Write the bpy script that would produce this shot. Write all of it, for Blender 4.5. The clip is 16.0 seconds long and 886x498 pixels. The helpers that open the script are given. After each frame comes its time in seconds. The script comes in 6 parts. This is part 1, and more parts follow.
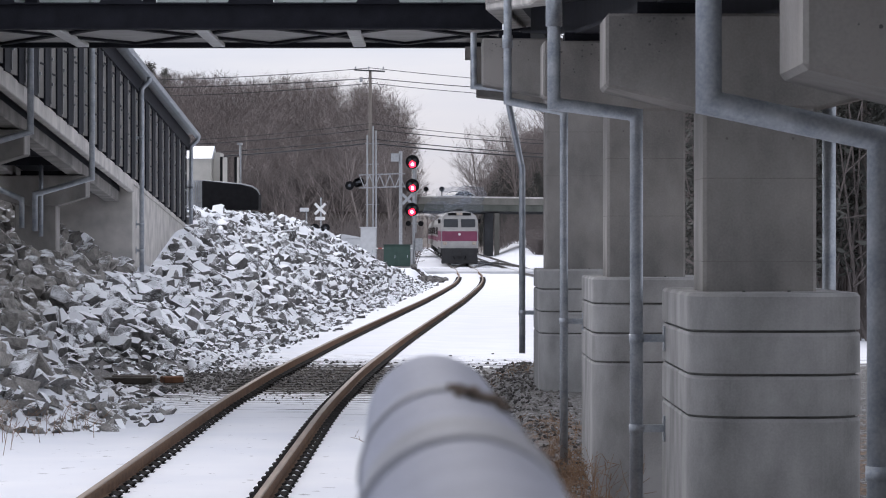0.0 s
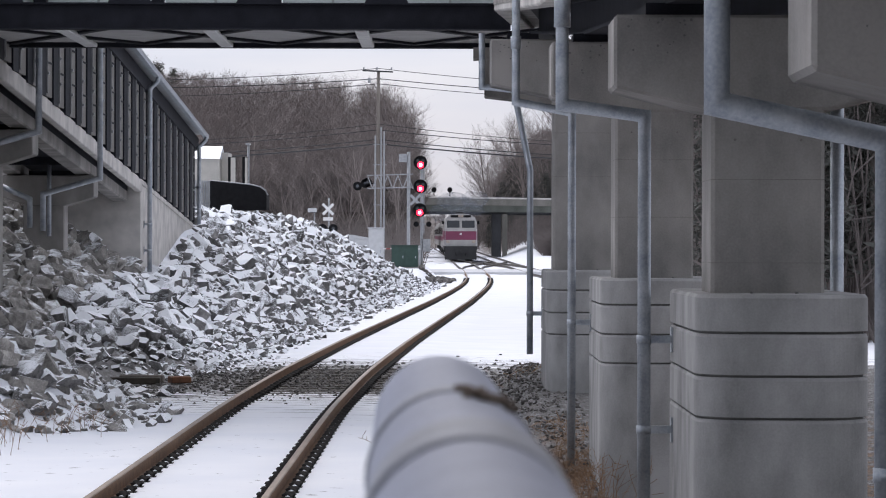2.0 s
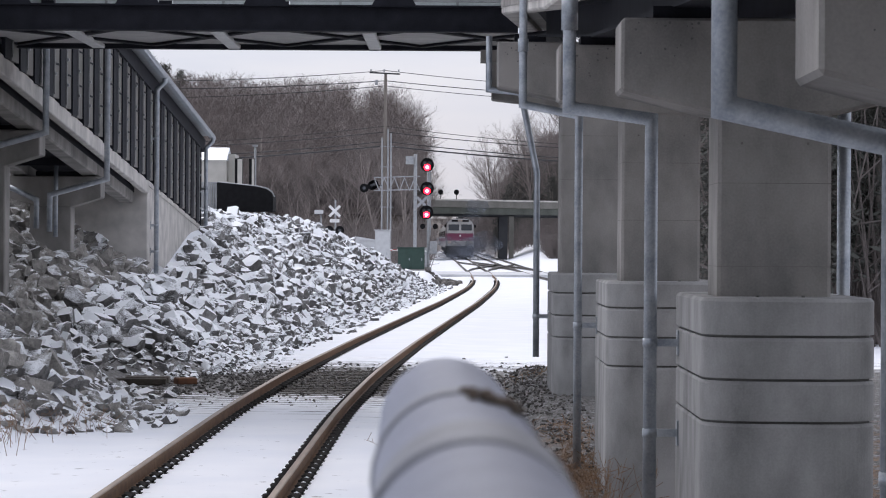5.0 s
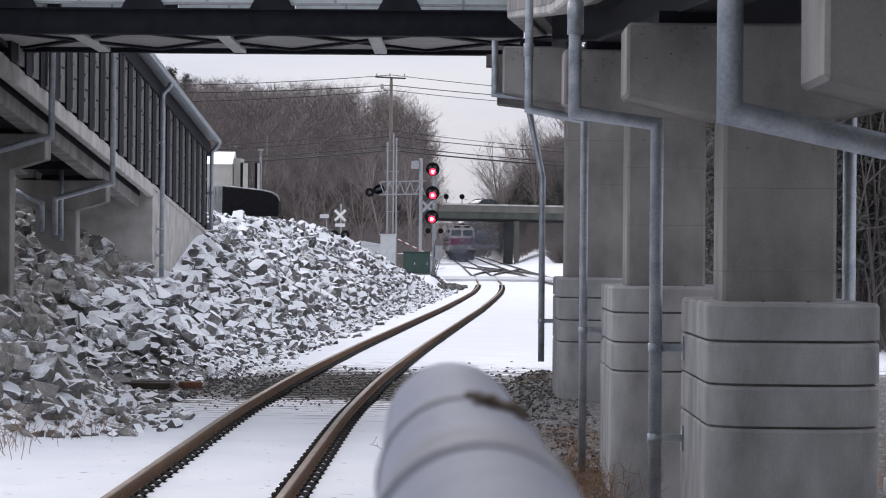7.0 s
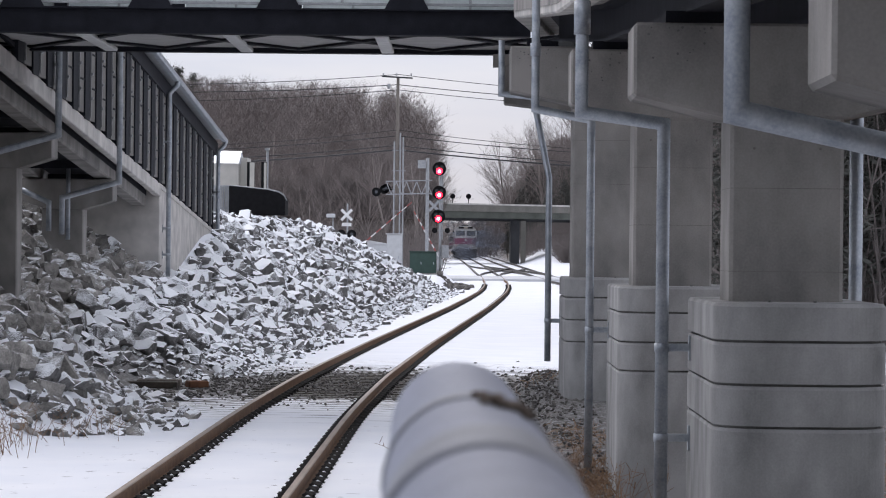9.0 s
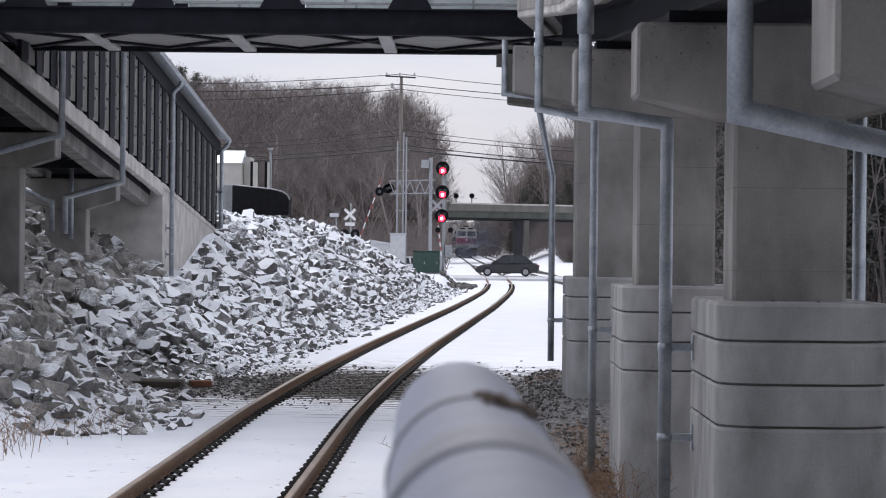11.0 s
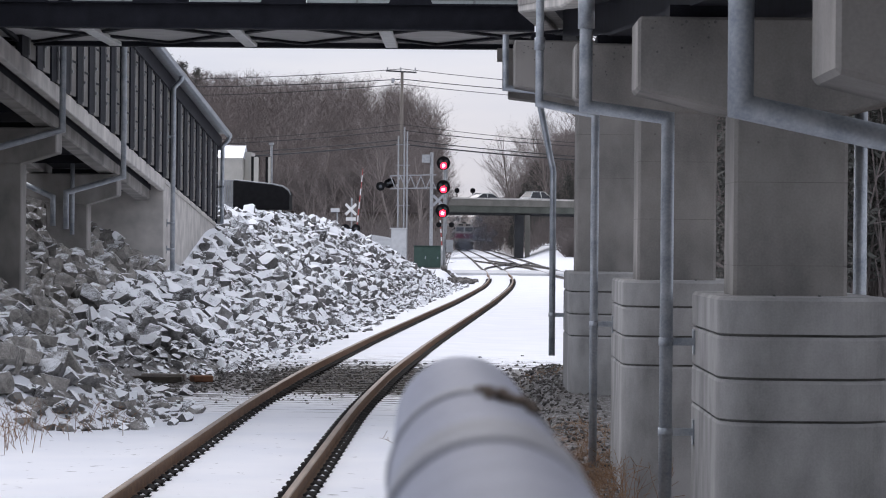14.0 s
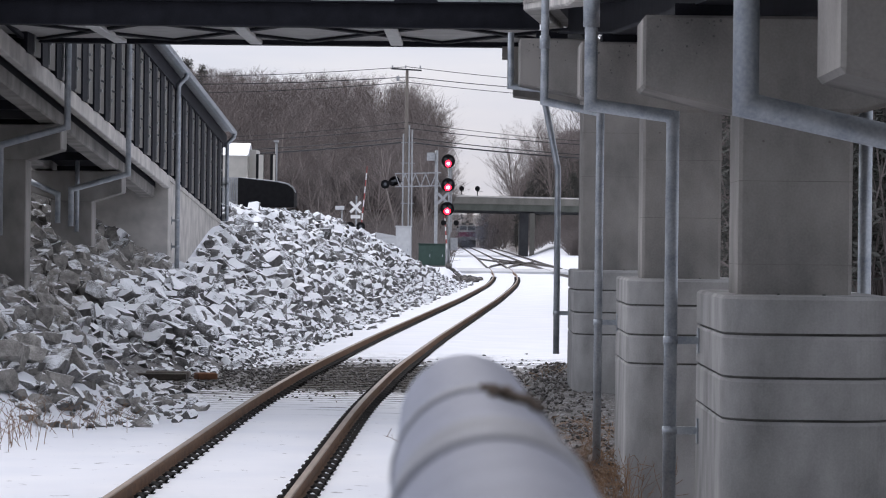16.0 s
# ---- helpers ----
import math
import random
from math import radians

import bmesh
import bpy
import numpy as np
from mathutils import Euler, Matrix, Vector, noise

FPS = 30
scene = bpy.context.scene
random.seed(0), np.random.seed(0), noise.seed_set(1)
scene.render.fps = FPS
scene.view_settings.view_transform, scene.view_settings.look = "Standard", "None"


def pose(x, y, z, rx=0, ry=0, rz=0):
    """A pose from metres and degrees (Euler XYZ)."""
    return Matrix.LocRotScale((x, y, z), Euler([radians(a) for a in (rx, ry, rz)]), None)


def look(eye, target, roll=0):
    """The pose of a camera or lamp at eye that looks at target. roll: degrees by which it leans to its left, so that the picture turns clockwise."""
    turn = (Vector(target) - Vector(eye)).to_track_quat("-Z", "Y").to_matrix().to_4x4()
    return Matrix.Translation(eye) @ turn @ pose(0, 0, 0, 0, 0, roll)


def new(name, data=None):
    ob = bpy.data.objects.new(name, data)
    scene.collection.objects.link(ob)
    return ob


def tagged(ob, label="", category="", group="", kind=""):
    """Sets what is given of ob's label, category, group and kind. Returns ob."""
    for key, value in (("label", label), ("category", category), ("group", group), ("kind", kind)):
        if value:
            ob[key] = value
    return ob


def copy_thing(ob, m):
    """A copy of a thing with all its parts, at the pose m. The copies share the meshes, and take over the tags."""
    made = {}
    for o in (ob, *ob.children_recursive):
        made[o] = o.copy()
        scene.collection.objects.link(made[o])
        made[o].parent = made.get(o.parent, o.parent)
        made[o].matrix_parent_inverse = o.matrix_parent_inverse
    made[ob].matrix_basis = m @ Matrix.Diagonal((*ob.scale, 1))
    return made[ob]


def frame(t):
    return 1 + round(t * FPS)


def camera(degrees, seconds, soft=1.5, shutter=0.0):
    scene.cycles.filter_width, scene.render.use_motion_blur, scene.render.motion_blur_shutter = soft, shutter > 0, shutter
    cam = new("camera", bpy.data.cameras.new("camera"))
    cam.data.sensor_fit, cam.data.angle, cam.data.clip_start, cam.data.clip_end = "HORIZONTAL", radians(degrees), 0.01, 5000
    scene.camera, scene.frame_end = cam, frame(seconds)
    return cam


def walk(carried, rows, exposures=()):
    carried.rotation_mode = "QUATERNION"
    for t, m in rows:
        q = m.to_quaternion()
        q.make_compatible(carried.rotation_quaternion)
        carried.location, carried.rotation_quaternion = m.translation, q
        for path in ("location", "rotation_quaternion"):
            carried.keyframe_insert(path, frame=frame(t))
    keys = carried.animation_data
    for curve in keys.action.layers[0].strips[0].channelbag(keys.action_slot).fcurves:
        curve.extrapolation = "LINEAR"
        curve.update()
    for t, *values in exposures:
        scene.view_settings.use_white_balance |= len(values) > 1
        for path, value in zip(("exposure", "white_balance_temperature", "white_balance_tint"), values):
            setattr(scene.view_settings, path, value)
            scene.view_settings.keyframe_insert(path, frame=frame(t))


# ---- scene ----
import itertools

# The camera stands on a platform end and is turned slightly by hand.
EYE = (0.0, 0.0, 2.15)
cam = camera(16.83, 16.0, soft=1.1)
cam.data.dof.use_dof = True
cam.data.dof.focus_distance = 60.0
cam.data.dof.aperture_fstop = 34.0
TURNS = [
    (0.0, 89.9027, 0.0000, -0.0000),
    (0.5, 89.9345, -0.1099, 0.1299),
    (1.0, 89.9523, -0.1103, 0.1929),
    (1.5, 89.9455, -0.1136, 0.1709),
    (2.0, 89.9155, -0.1345, 0.1498),
    (2.5, 89.9343, -0.2204, 0.1489),
    (3.0, 89.9661, -0.2146, 0.1559),
    (3.5, 89.9564, -0.2130, 0.1519),
    (4.0, 89.9429, -0.2528, 0.1807),
    (6.5, 90.0268, -0.4733, 0.3575),
    (7.0, 90.0444, -0.4677, 0.3767),
    (7.5, 90.0442, -0.4857, 0.4187),
    (8.0, 90.0523, -0.4684, 0.4096),
    (8.5, 90.0395, -0.4694, 0.4834),
    (9.0, 90.0358, -0.5629, 0.5003),
    (11.5, 90.0194, -0.5348, 0.5900),
    (12.0, 89.9738, -0.4849, 0.5858),
    (12.5, 89.9358, -0.5556, 0.5731),
    (13.0, 89.9016, -0.5097, 0.6470),
    (13.5, 89.9144, -0.5367, 0.6188),
    (14.0, 89.9272, -0.4983, 0.5815),
    (14.5, 89.9386, -0.5348, 0.5531),
    (15.0, 89.9315, -0.6021, 0.6062),
    (15.5, 89.9272, -0.6540, 0.6405),
    (16.0, 89.8882, -0.6432, 0.6695),
]
walk(cam, [(t, pose(*EYE, rx, ry, rz)) for t, rx, ry, rz in TURNS], [(0.0, 0.23, 6250, 15), (4.0, 0.22, 6250, 15), (6.5, 0.18, 6250, 15), (16.0, 0.18, 6250, 15)])

# ---- light: bright overcast winter sky ----
world = bpy.data.worlds.new("sky")
scene.world = world
world.use_nodes = True
wn = world.node_tree.nodes
wl = world.node_tree.links
SUN_ELEVATION, SUN_ROTATION = radians(44), radians(-22)
sky = wn.new("ShaderNodeTexSky")
sky.sky_type, sky.sun_disc = "NISHITA", False
sky.sun_elevation, sky.sun_rotation = SUN_ELEVATION, SUN_ROTATION
sky.air_density, sky.dust_density, sky.ozone_density = 1.0, 4.0, 1.0
grey = wn.new("ShaderNodeHueSaturation")
grey.inputs["Saturation"].default_value = 0.5
wl.new(sky.outputs[0], grey.inputs["Color"])
# a thin layer of cloud, warmer and brighter in soft bands
co = wn.new("ShaderNodeTexCoord")
mp = wn.new("ShaderNodeMapping")
mp.inputs["Scale"].default_value = (1.2, 1.2, 7.0)
wl.new(co.outputs["Generated"], mp.inputs["Vector"])
cn = wn.new("ShaderNodeTexNoise")
cn.inputs["Scale"].default_value, cn.inputs["Detail"].default_value = 6.5, 6.0
wl.new(mp.outputs[0], cn.inputs["Vector"])
cr = wn.new("ShaderNodeValToRGB")
cr.color_ramp.elements[0].position, cr.color_ramp.elements[1].position = 0.3, 0.7
cr.color_ramp.elements[0].color, cr.color_ramp.elements[1].color = (4.75, 4.97, 5.35, 1), (6.1, 5.98, 5.85, 1)
wl.new(cn.outputs[0], cr.inputs[0])
cl = wn.new("ShaderNodeMix")
cl.data_type = "RGBA"
cl.inputs[0].default_value = 0.9
wl.new(grey.outputs[0], cl.inputs[6]), wl.new(cr.outputs[0], cl.inputs[7])
sz = wn.new("ShaderNodeSeparateXYZ")
wl.new(co.outputs["Generated"], sz.inputs[0])
warm = wn.new("ShaderNodeValToRGB")
warm.color_ramp.elements[0].position, warm.color_ramp.elements[1].position = 0.0, 0.07
warm.color_ramp.elements[0].color, warm.color_ramp.elements[1].color = (1.0, 0.945, 0.905, 1), (0.93, 0.97, 1.02, 1)
warm.color_ramp.elements.new(0.5).color = (1.14, 1.18, 1.24, 1)
warm.color_ramp.elements.new(1.0).color = (1.32, 1.36, 1.42, 1)
wl.new(sz.outputs[2], warm.inputs[0])
tint = wn.new("ShaderNodeMix")
tint.data_type, tint.blend_type = "RGBA", "MULTIPLY"
tint.inputs[0].default_value = 1.0
wl.new(cl.outputs[2], tint.inputs[6]), wl.new(warm.outputs[0], tint.inputs[7])
wl.new(tint.outputs[2], wn["Background"].inputs["Color"])
wn["Background"].inputs["Strength"].default_value = 0.124
sun = new("sun", bpy.data.lights.new("sun", "SUN"))
sun.data.energy, sun.data.angle, sun.data.color = 1.3, radians(48), (1.0, 0.96, 0.91)
sun.matrix_world = look((-26, 64, 66), (0, 0, 0))


# ---- materials ----
def shade(name, base, dark, scale=6.0, fine=60.0, rough=0.75, metal=0.0, bump=0.15, bump_scale=None, detail=6.0,
          spread=(0.35, 0.65), fine_mix=0.35, streak=None, per_thing=0.0):
    """A surface with stains at one scale, grain at a finer one, and relief."""
    m = bpy.data.materials.new(name)
    m.use_nodes = True
    n, l = m.node_tree.nodes, m.node_tree.links
    b = n["Principled BSDF"]
    co = n.new("ShaderNodeTexCoord")
    mp = n.new("ShaderNodeMapping")
    l.new(co.outputs["Object"], mp.inputs["Vector"])
    if streak:
        mp.inputs["Scale"].default_value = streak
    big = n.new("ShaderNodeTexNoise")
    big.inputs["Scale"].default_value, big.inputs["Detail"].default_value = scale, detail
    l.new(mp.outputs[0], big.inputs["Vector"])
    small = n.new("ShaderNodeTexNoise")
    small.inputs["Scale"].default_value, small.inputs["Detail"].default_value = fine, 3.0
    l.new(co.outputs["Object"], small.inputs["Vector"])
    mix = n.new("ShaderNodeMix")
    mix.data_type = "FLOAT"
    mix.inputs[0].default_value = fine_mix
    l.new(big.outputs[0], mix.inputs[2])
    l.new(small.outputs[0], mix.inputs[3])
    ramp = n.new("ShaderNodeValToRGB")
    ramp.color_ramp.elements[0].position, ramp.color_ramp.elements[1].position = spread
    ramp.color_ramp.elements[0].color, ramp.color_ramp.elements[1].color = (*dark, 1), (*base, 1)
    l.new(mix.outputs[0], ramp.inputs[0])
    out = ramp.outputs[0]
    if per_thing:
        info = n.new("ShaderNodeObjectInfo")
        rng = n.new("ShaderNodeMapRange")
        rng.inputs[3].default_value, rng.inputs[4].default_value = 1 - per_thing, 1 + per_thing
        l.new(info.outputs["Random"], rng.inputs[0])
        hs = n.new("ShaderNodeHueSaturation")
        l.new(rng.outputs[0], hs.inputs["Value"])
        l.new(out, hs.inputs["Color"])
        out = hs.outputs[0]
    l.new(out, b.inputs["Base Color"])
    b.inputs["Roughness"].default_value, b.inputs["Metallic"].default_value = rough, metal
    if bump:
        bp = n.new("ShaderNodeBump")
        bp.inputs["Strength"].default_value, bp.inputs["Distance"].default_value = bump, 0.02
        l.new(mix.outputs[0], bp.inputs["Height"])
        l.new(bp.outputs[0], b.inputs["Normal"])
    return m


def snowy(name, base, dark, amount, scale=5.0, fine=40.0, island=True):
    """Rock or gravel with dry snow lying on what faces up."""
    m = shade(name, base, dark, scale, fine, 0.85, bump=0.5)
    n, l = m.node_tree.nodes, m.node_tree.links
    b = n["Principled BSDF"]
    old = b.inputs["Base Color"].links[0].from_socket
    geo = n.new("ShaderNodeNewGeometry")
    if island:
        rng = n.new("ShaderNodeMapRange")
        rng.inputs[3].default_value, rng.inputs[4].default_value = 0.5, 1.45
        l.new(geo.outputs["Random Per Island"], rng.inputs[0])
        hs = n.new("ShaderNodeHueSaturation")
        l.new(rng.outputs[0], hs.inputs["Value"])
        l.new(old, hs.inputs["Color"])
        old = hs.outputs[0]
    sep = n.new("ShaderNodeSeparateXYZ")
    relief = b.inputs["Normal"].links[0].from_node
    relief.inputs["Distance"].default_value = 0.05
    l.new(relief.outputs[0], sep.inputs[0])
    ns = n.new("ShaderNodeTexNoise")
    ns.inputs["Scale"].default_value, ns.inputs["Detail"].default_value = 7.0, 9.0
    l.new(geo.outputs["Position"], ns.inputs["Vector"])
    add = n.new("ShaderNodeMath")
    add.operation = "MULTIPLY_ADD"
    l.new(ns.outputs[0], add.inputs[0])
    add.inputs[1].default_value = 1.1
    l.new(sep.outputs[2], add.inputs[2])
    st = n.new("ShaderNodeMapRange")
    st.inputs[1].default_value, st.inputs[2].default_value = 1.6 - amount, 1.8 - amount
    l.new(add.outputs[0], st.inputs[0])
    mx = n.new("ShaderNodeMix")
    mx.data_type = "RGBA"
    l.new(st.outputs[0], mx.inputs[0])
    l.new(old, mx.inputs[6])
    mx.inputs[7].default_value = (0.89, 0.905, 0.93, 1)
    l.new(mx.outputs[2], b.inputs["Base Color"])
    return m


def glow(name, colour, strength):
    m = bpy.data.materials.new(name)
    m.use_nodes = True
    b = m.node_tree.nodes["Principled BSDF"]
    b.inputs["Base Color"].default_value = (*colour, 1)
    b.inputs["Emission Color"].default_value = (*colour, 1)
    b.inputs["Emission Strength"].default_value = strength
    return m


CONCRETE = shade("cast concrete", (0.328, 0.309, 0.290), (0.150, 0.144, 0.137), 1.9, 60, 0.85, bump=0.12, spread=(0.34, 0.64), streak=(1, 1, 0.6), fine_mix=0.16, detail=9.0)
CONCRETE_PALE = shade("pale concrete edge", (0.60, 0.57, 0.535), (0.38, 0.365, 0.345), 2, 60, 0.85, bump=0.1, fine_mix=0.12, detail=9.0)
CONCRETE_COLLAR = shade("crash wall concrete", (0.365, 0.361, 0.354), (0.175, 0.174, 0.172), 2.2, 70, 0.85, bump=0.14, spread=(0.34, 0.66), streak=(1.2, 1.2, 0.65), fine_mix=0.16, detail=10.0)
JOINT = shade("dark joint", (0.15, 0.147, 0.14), (0.09, 0.088, 0.085), 5, 40, 0.9)
POUR = shade("faint pour line", (0.21, 0.195, 0.18), (0.13, 0.12, 0.112), 3, 40, 0.9)
GALV = shade("galvanised steel", (0.50, 0.525, 0.55), (0.24, 0.27, 0.31), 7, 60, 0.46, 0.7, 0.1, spread=(0.30, 0.68), detail=6.0)
GALV_DULL = shade("weathered galvanised steel", (0.42, 0.43, 0.44), (0.27, 0.28, 0.29), 8, 60, 0.55, 0.5, 0.08)
BLACK_STEEL = shade("dark painted steel", (0.021, 0.022, 0.029), (0.011, 0.0115, 0.016), 4, 50, 0.7, 0.0, 0.05)
BLACK_STEEL.node_tree.nodes["Principled BSDF"].inputs["Specular IOR Level"].default_value = 0.14
SOFFIT = shade("grey metal decking", (0.50, 0.49, 0.48), (0.38, 0.37, 0.36), 3, 30, 0.6, 0.1, 0.05)
WHITE_PAINT = shade("white enamel", (0.78, 0.78, 0.77), (0.6, 0.6, 0.59), 4, 40, 0.5, 0, 0.04)
PANEL_GREY = shade("perforated grey panel", (0.21, 0.195, 0.18), (0.14, 0.13, 0.122), 3, 120, 0.6, 0.2, 0.1)
FRAME_GREY = shade("grey angle steel", (0.30, 0.30, 0.305), (0.20, 0.20, 0.205), 4, 60, 0.6, 0.3, 0.05)
RAIL_RUST = shade("rusty rail side", (0.20, 0.11, 0.055), (0.10, 0.053, 0.03), 6, 60, 0.8, 0.2, 0.2)
RAIL_DARK = shade("dark wet rail", (0.075, 0.065, 0.058), (0.04, 0.034, 0.03), 4, 40, 0.6, 0.3, 0.1)
# concrete darkened for shaded girder sides; no part uses it
SHADED_CONCRETE = shade("concrete darkened for shade", (0.13, 0.124, 0.118), (0.07, 0.067, 0.064), 1.2, 30, 0.9, bump=0.2)
RAIL_TOP = shade("worn rail head", (0.245, 0.185, 0.14), (0.125, 0.09, 0.067), 3, 50, 0.5, 0.5, 0.05, streak=(6, 0.4, 1))
TIE = shade("weathered tie wood", (0.085, 0.07, 0.055), (0.035, 0.03, 0.025), 5, 40, 0.9, bump=0.4)
CLIP = shade("dark rail clip", (0.035, 0.032, 0.03), (0.015, 0.014, 0.013), 10, 80, 0.7, 0.3)
ROCK_SNOW = snowy("snow dusted granite", (0.23, 0.222, 0.216), (0.05, 0.048, 0.047), 0.80)
ROCK_BARE = snowy("sheltered granite", (0.35, 0.33, 0.305), (0.10, 0.095, 0.088), 0.28)
GRAVEL = snowy("crushed ballast", (0.17, 0.157, 0.147), (0.05, 0.046, 0.043), -0.1, 9, 60)
SNOW = shade("fresh snow", (0.86, 0.88, 0.92), (0.80, 0.82, 0.87), 0.8, 25, 0.7, bump=0.25)
HANDRAIL = shade("frosted white pipe", (0.53, 0.56, 0.67), (0.37, 0.40, 0.50), 30, 200, 0.6, 0.0, 0.1, streak=(0.2, 2.2, 0.2))


# ---- mesh helpers ----
def box(bm, x0, x1, y0, y1, z0, z1, m=None):
    v = [bm.verts.new((x, y, z)) for z in (z0, z1) for x, y in ((x0, y0), (x1, y0), (x1, y1), (x0, y1))]
    if m:
        for w in v:
            w.co = m @ w.co
    for q in ((3, 2, 1, 0), (4, 5, 6, 7), (0, 1, 5, 4), (1, 2, 6, 5), (2, 3, 7, 6), (3, 0, 4, 7)):
        bm.faces.new([v[i] for i in q])
    return v


def beam(bm, a, b, w, h):
    """A square bar from a to b."""
    a, b = Vector(a), Vector(b)
    d = b - a
    m = Matrix.Translation(a) @ d.to_track_quat("Y", "Z").to_matrix().to_4x4()
    box(bm, -w / 2, w / 2, 0, d.length, -h / 2, h / 2, m)


def tube(bm, pts, r, n=12, r_end=None, caps=True):
    """A round pipe through points, mitred at the bends."""
    pts = [Vector(p) for p in pts]
    rings = []
    side = None
    for i, p in enumerate(pts):
        d0 = (pts[i] - pts[i - 1]).normalized() if i else (pts[1] - pts[0]).normalized()
        d1 = (pts[i + 1] - pts[i]).normalized() if i < len(pts) - 1 else d0
        t = (d0 + d1).normalized()
        if side is None:
            side = t.orthogonal().normalized()
        side = (side - t * side.dot(t)).normalized()
        up = t.cross(side)
        k = 1 / max(0.5, t.dot(d0))
        rr = r if r_end is None else r + (r_end - r) * i / (len(pts) - 1)
        bend = (d1 - d0)
        ring = []
        for j in range(n):
            a = 2 * math.pi * j / n
            o = side * math.cos(a) * rr + up * math.sin(a) * rr
            if bend.length > 1e-4:
                bn = bend.normalized()
                o = o + bn * o.dot(bn) * (k - 1)
            ring.append(bm.verts.new(p + o))
        rings.append(ring)
    for a, b in zip(rings, rings[1:]):
        for j in range(n):
            f = bm.faces.new((a[j], a[(j + 1) % n], b[(j + 1) % n], b[j]))
            f.smooth = n > 5
    if caps:
        bm.faces.new(rings[0][::-1])
        bm.faces.new(rings[-1])


def prism(bm, outline, z0, z1, m=None):
    """A flat outline of (x, y) raised from z0 to z1."""
    m = m or Matrix()
    lo = [bm.verts.new(m @ Vector((x, y, z0))) for x, y in outline]
    hi = [bm.verts.new(m @ Vector((x, y, z1))) for x, y in outline]
    k = len(outline)
    bm.faces.new(lo[::-1]), bm.faces.new(hi)
    for i in range(k):
        bm.faces.new((lo[i], lo[(i + 1) % k], hi[(i + 1) % k], hi[i]))


def soften(bm, w=0.01, seg=1):
    bmesh.ops.bevel(bm, geom=[e for e in bm.edges if len(e.link_faces) == 2 and e.calc_face_angle(0) > 0.5],
                    offset=w, segments=seg, affect="EDGES", clamp_overlap=True)


def link(name, bm, material, parent=None, label="", bevel=0.0, seg=1):
    bmesh.ops.recalc_face_normals(bm, faces=bm.faces[:])
    if bevel:
        soften(bm, bevel, seg)
    me = bpy.data.meshes.new(name)
    bm.to_mesh(me)
    bm.free()
    for mt in material if isinstance(material, (list, tuple)) else [material]:
        me.materials.append(mt)
    ob = new(name, me)
    if parent:
        ob.parent = parent
    if label:
        ob["label"] = label
    return ob


def part(name, bm, material, parent, label="", bevel=0.0, seg=1):
    return link(name, bm, material, parent, label, bevel, seg)


def thing(name, x, y, z, label, category, group=""):
    """An Empty at a thing's base; its parts are in its own space."""
    ob = new(name)
    ob.location = (x, y, z)
    ob.empty_display_size = 0.2
    bpy.context.view_layer.update()
    return tagged(ob, label, category, group)


def B():
    return bmesh.new()


# ---- the line of the railway: distance along y, centre x, rail head z ----
KY = np.array([-60, 0, 40, 52, 69, 92, 116, 138, 160, 180, 198, 220, 240, 304, 421, 500, 640, 2500.0])
KX = np.array([-2.33, -2.33, -2.33, -2.15, -1.66, -0.86, -0.02, 0.64, 1.24, 1.65, 1.84, 1.74, 1.34, 0.56, -0.78, -1.7, -3.3, -24.0])
HY = np.array([-60, 170, 215, 240, 305, 400, 500, 2500.0])
HZ = np.array([0.0, 0.0, 0.2, 0.45, 0.85, 1.15, 1.38, 2.5])
FY = np.arange(-60.0, 900.0, 1.0)
WIN = np.hanning(15) / np.hanning(15).sum()
LINE_X = np.convolve(np.pad(np.interp(FY, KY, KX), 7, "edge"), WIN, "valid")
LINE_Z = np.convolve(np.pad(np.interp(FY, HY, HZ), 7, "edge"), WIN, "valid")


def line_x(y):
    return float(np.interp(y, FY, LINE_X))


def line_z(y):
    return float(np.interp(y, FY, LINE_Z))


# ---- the ground ----
def smooth(a, b, t):
    t = min(1.0, max(0.0, (t - a) / (b - a)))
    return t * t * (3 - 2 * t)


def crest(y):
    return float(np.interp(y, [0, 30, 48, 66, 80, 100, 128, 140, 155, 172, 4000], [0.4, 0.9, 3.3, 3.2, 3.03, 3.16, 3.14, 2.28, 0.95, 0.0, 0.0]))


def toe(y):
    return line_x(y) - float(np.interp(y, [0, 34, 36.5, 38, 40, 44, 48, 52, 57, 70, 120, 170], [3.3, 3.3, 2.9, 2.3, 2.1, 2.5, 3.25, 3.35, 2.6, 2.35, 2.75, 2.6]))


def bank(x, y):
    """Height of the stone slope above its toe."""
    return max(0.0, min((toe(y) - x) * (0.56 + 0.26 * smooth(70, 80, y)), crest(y)))


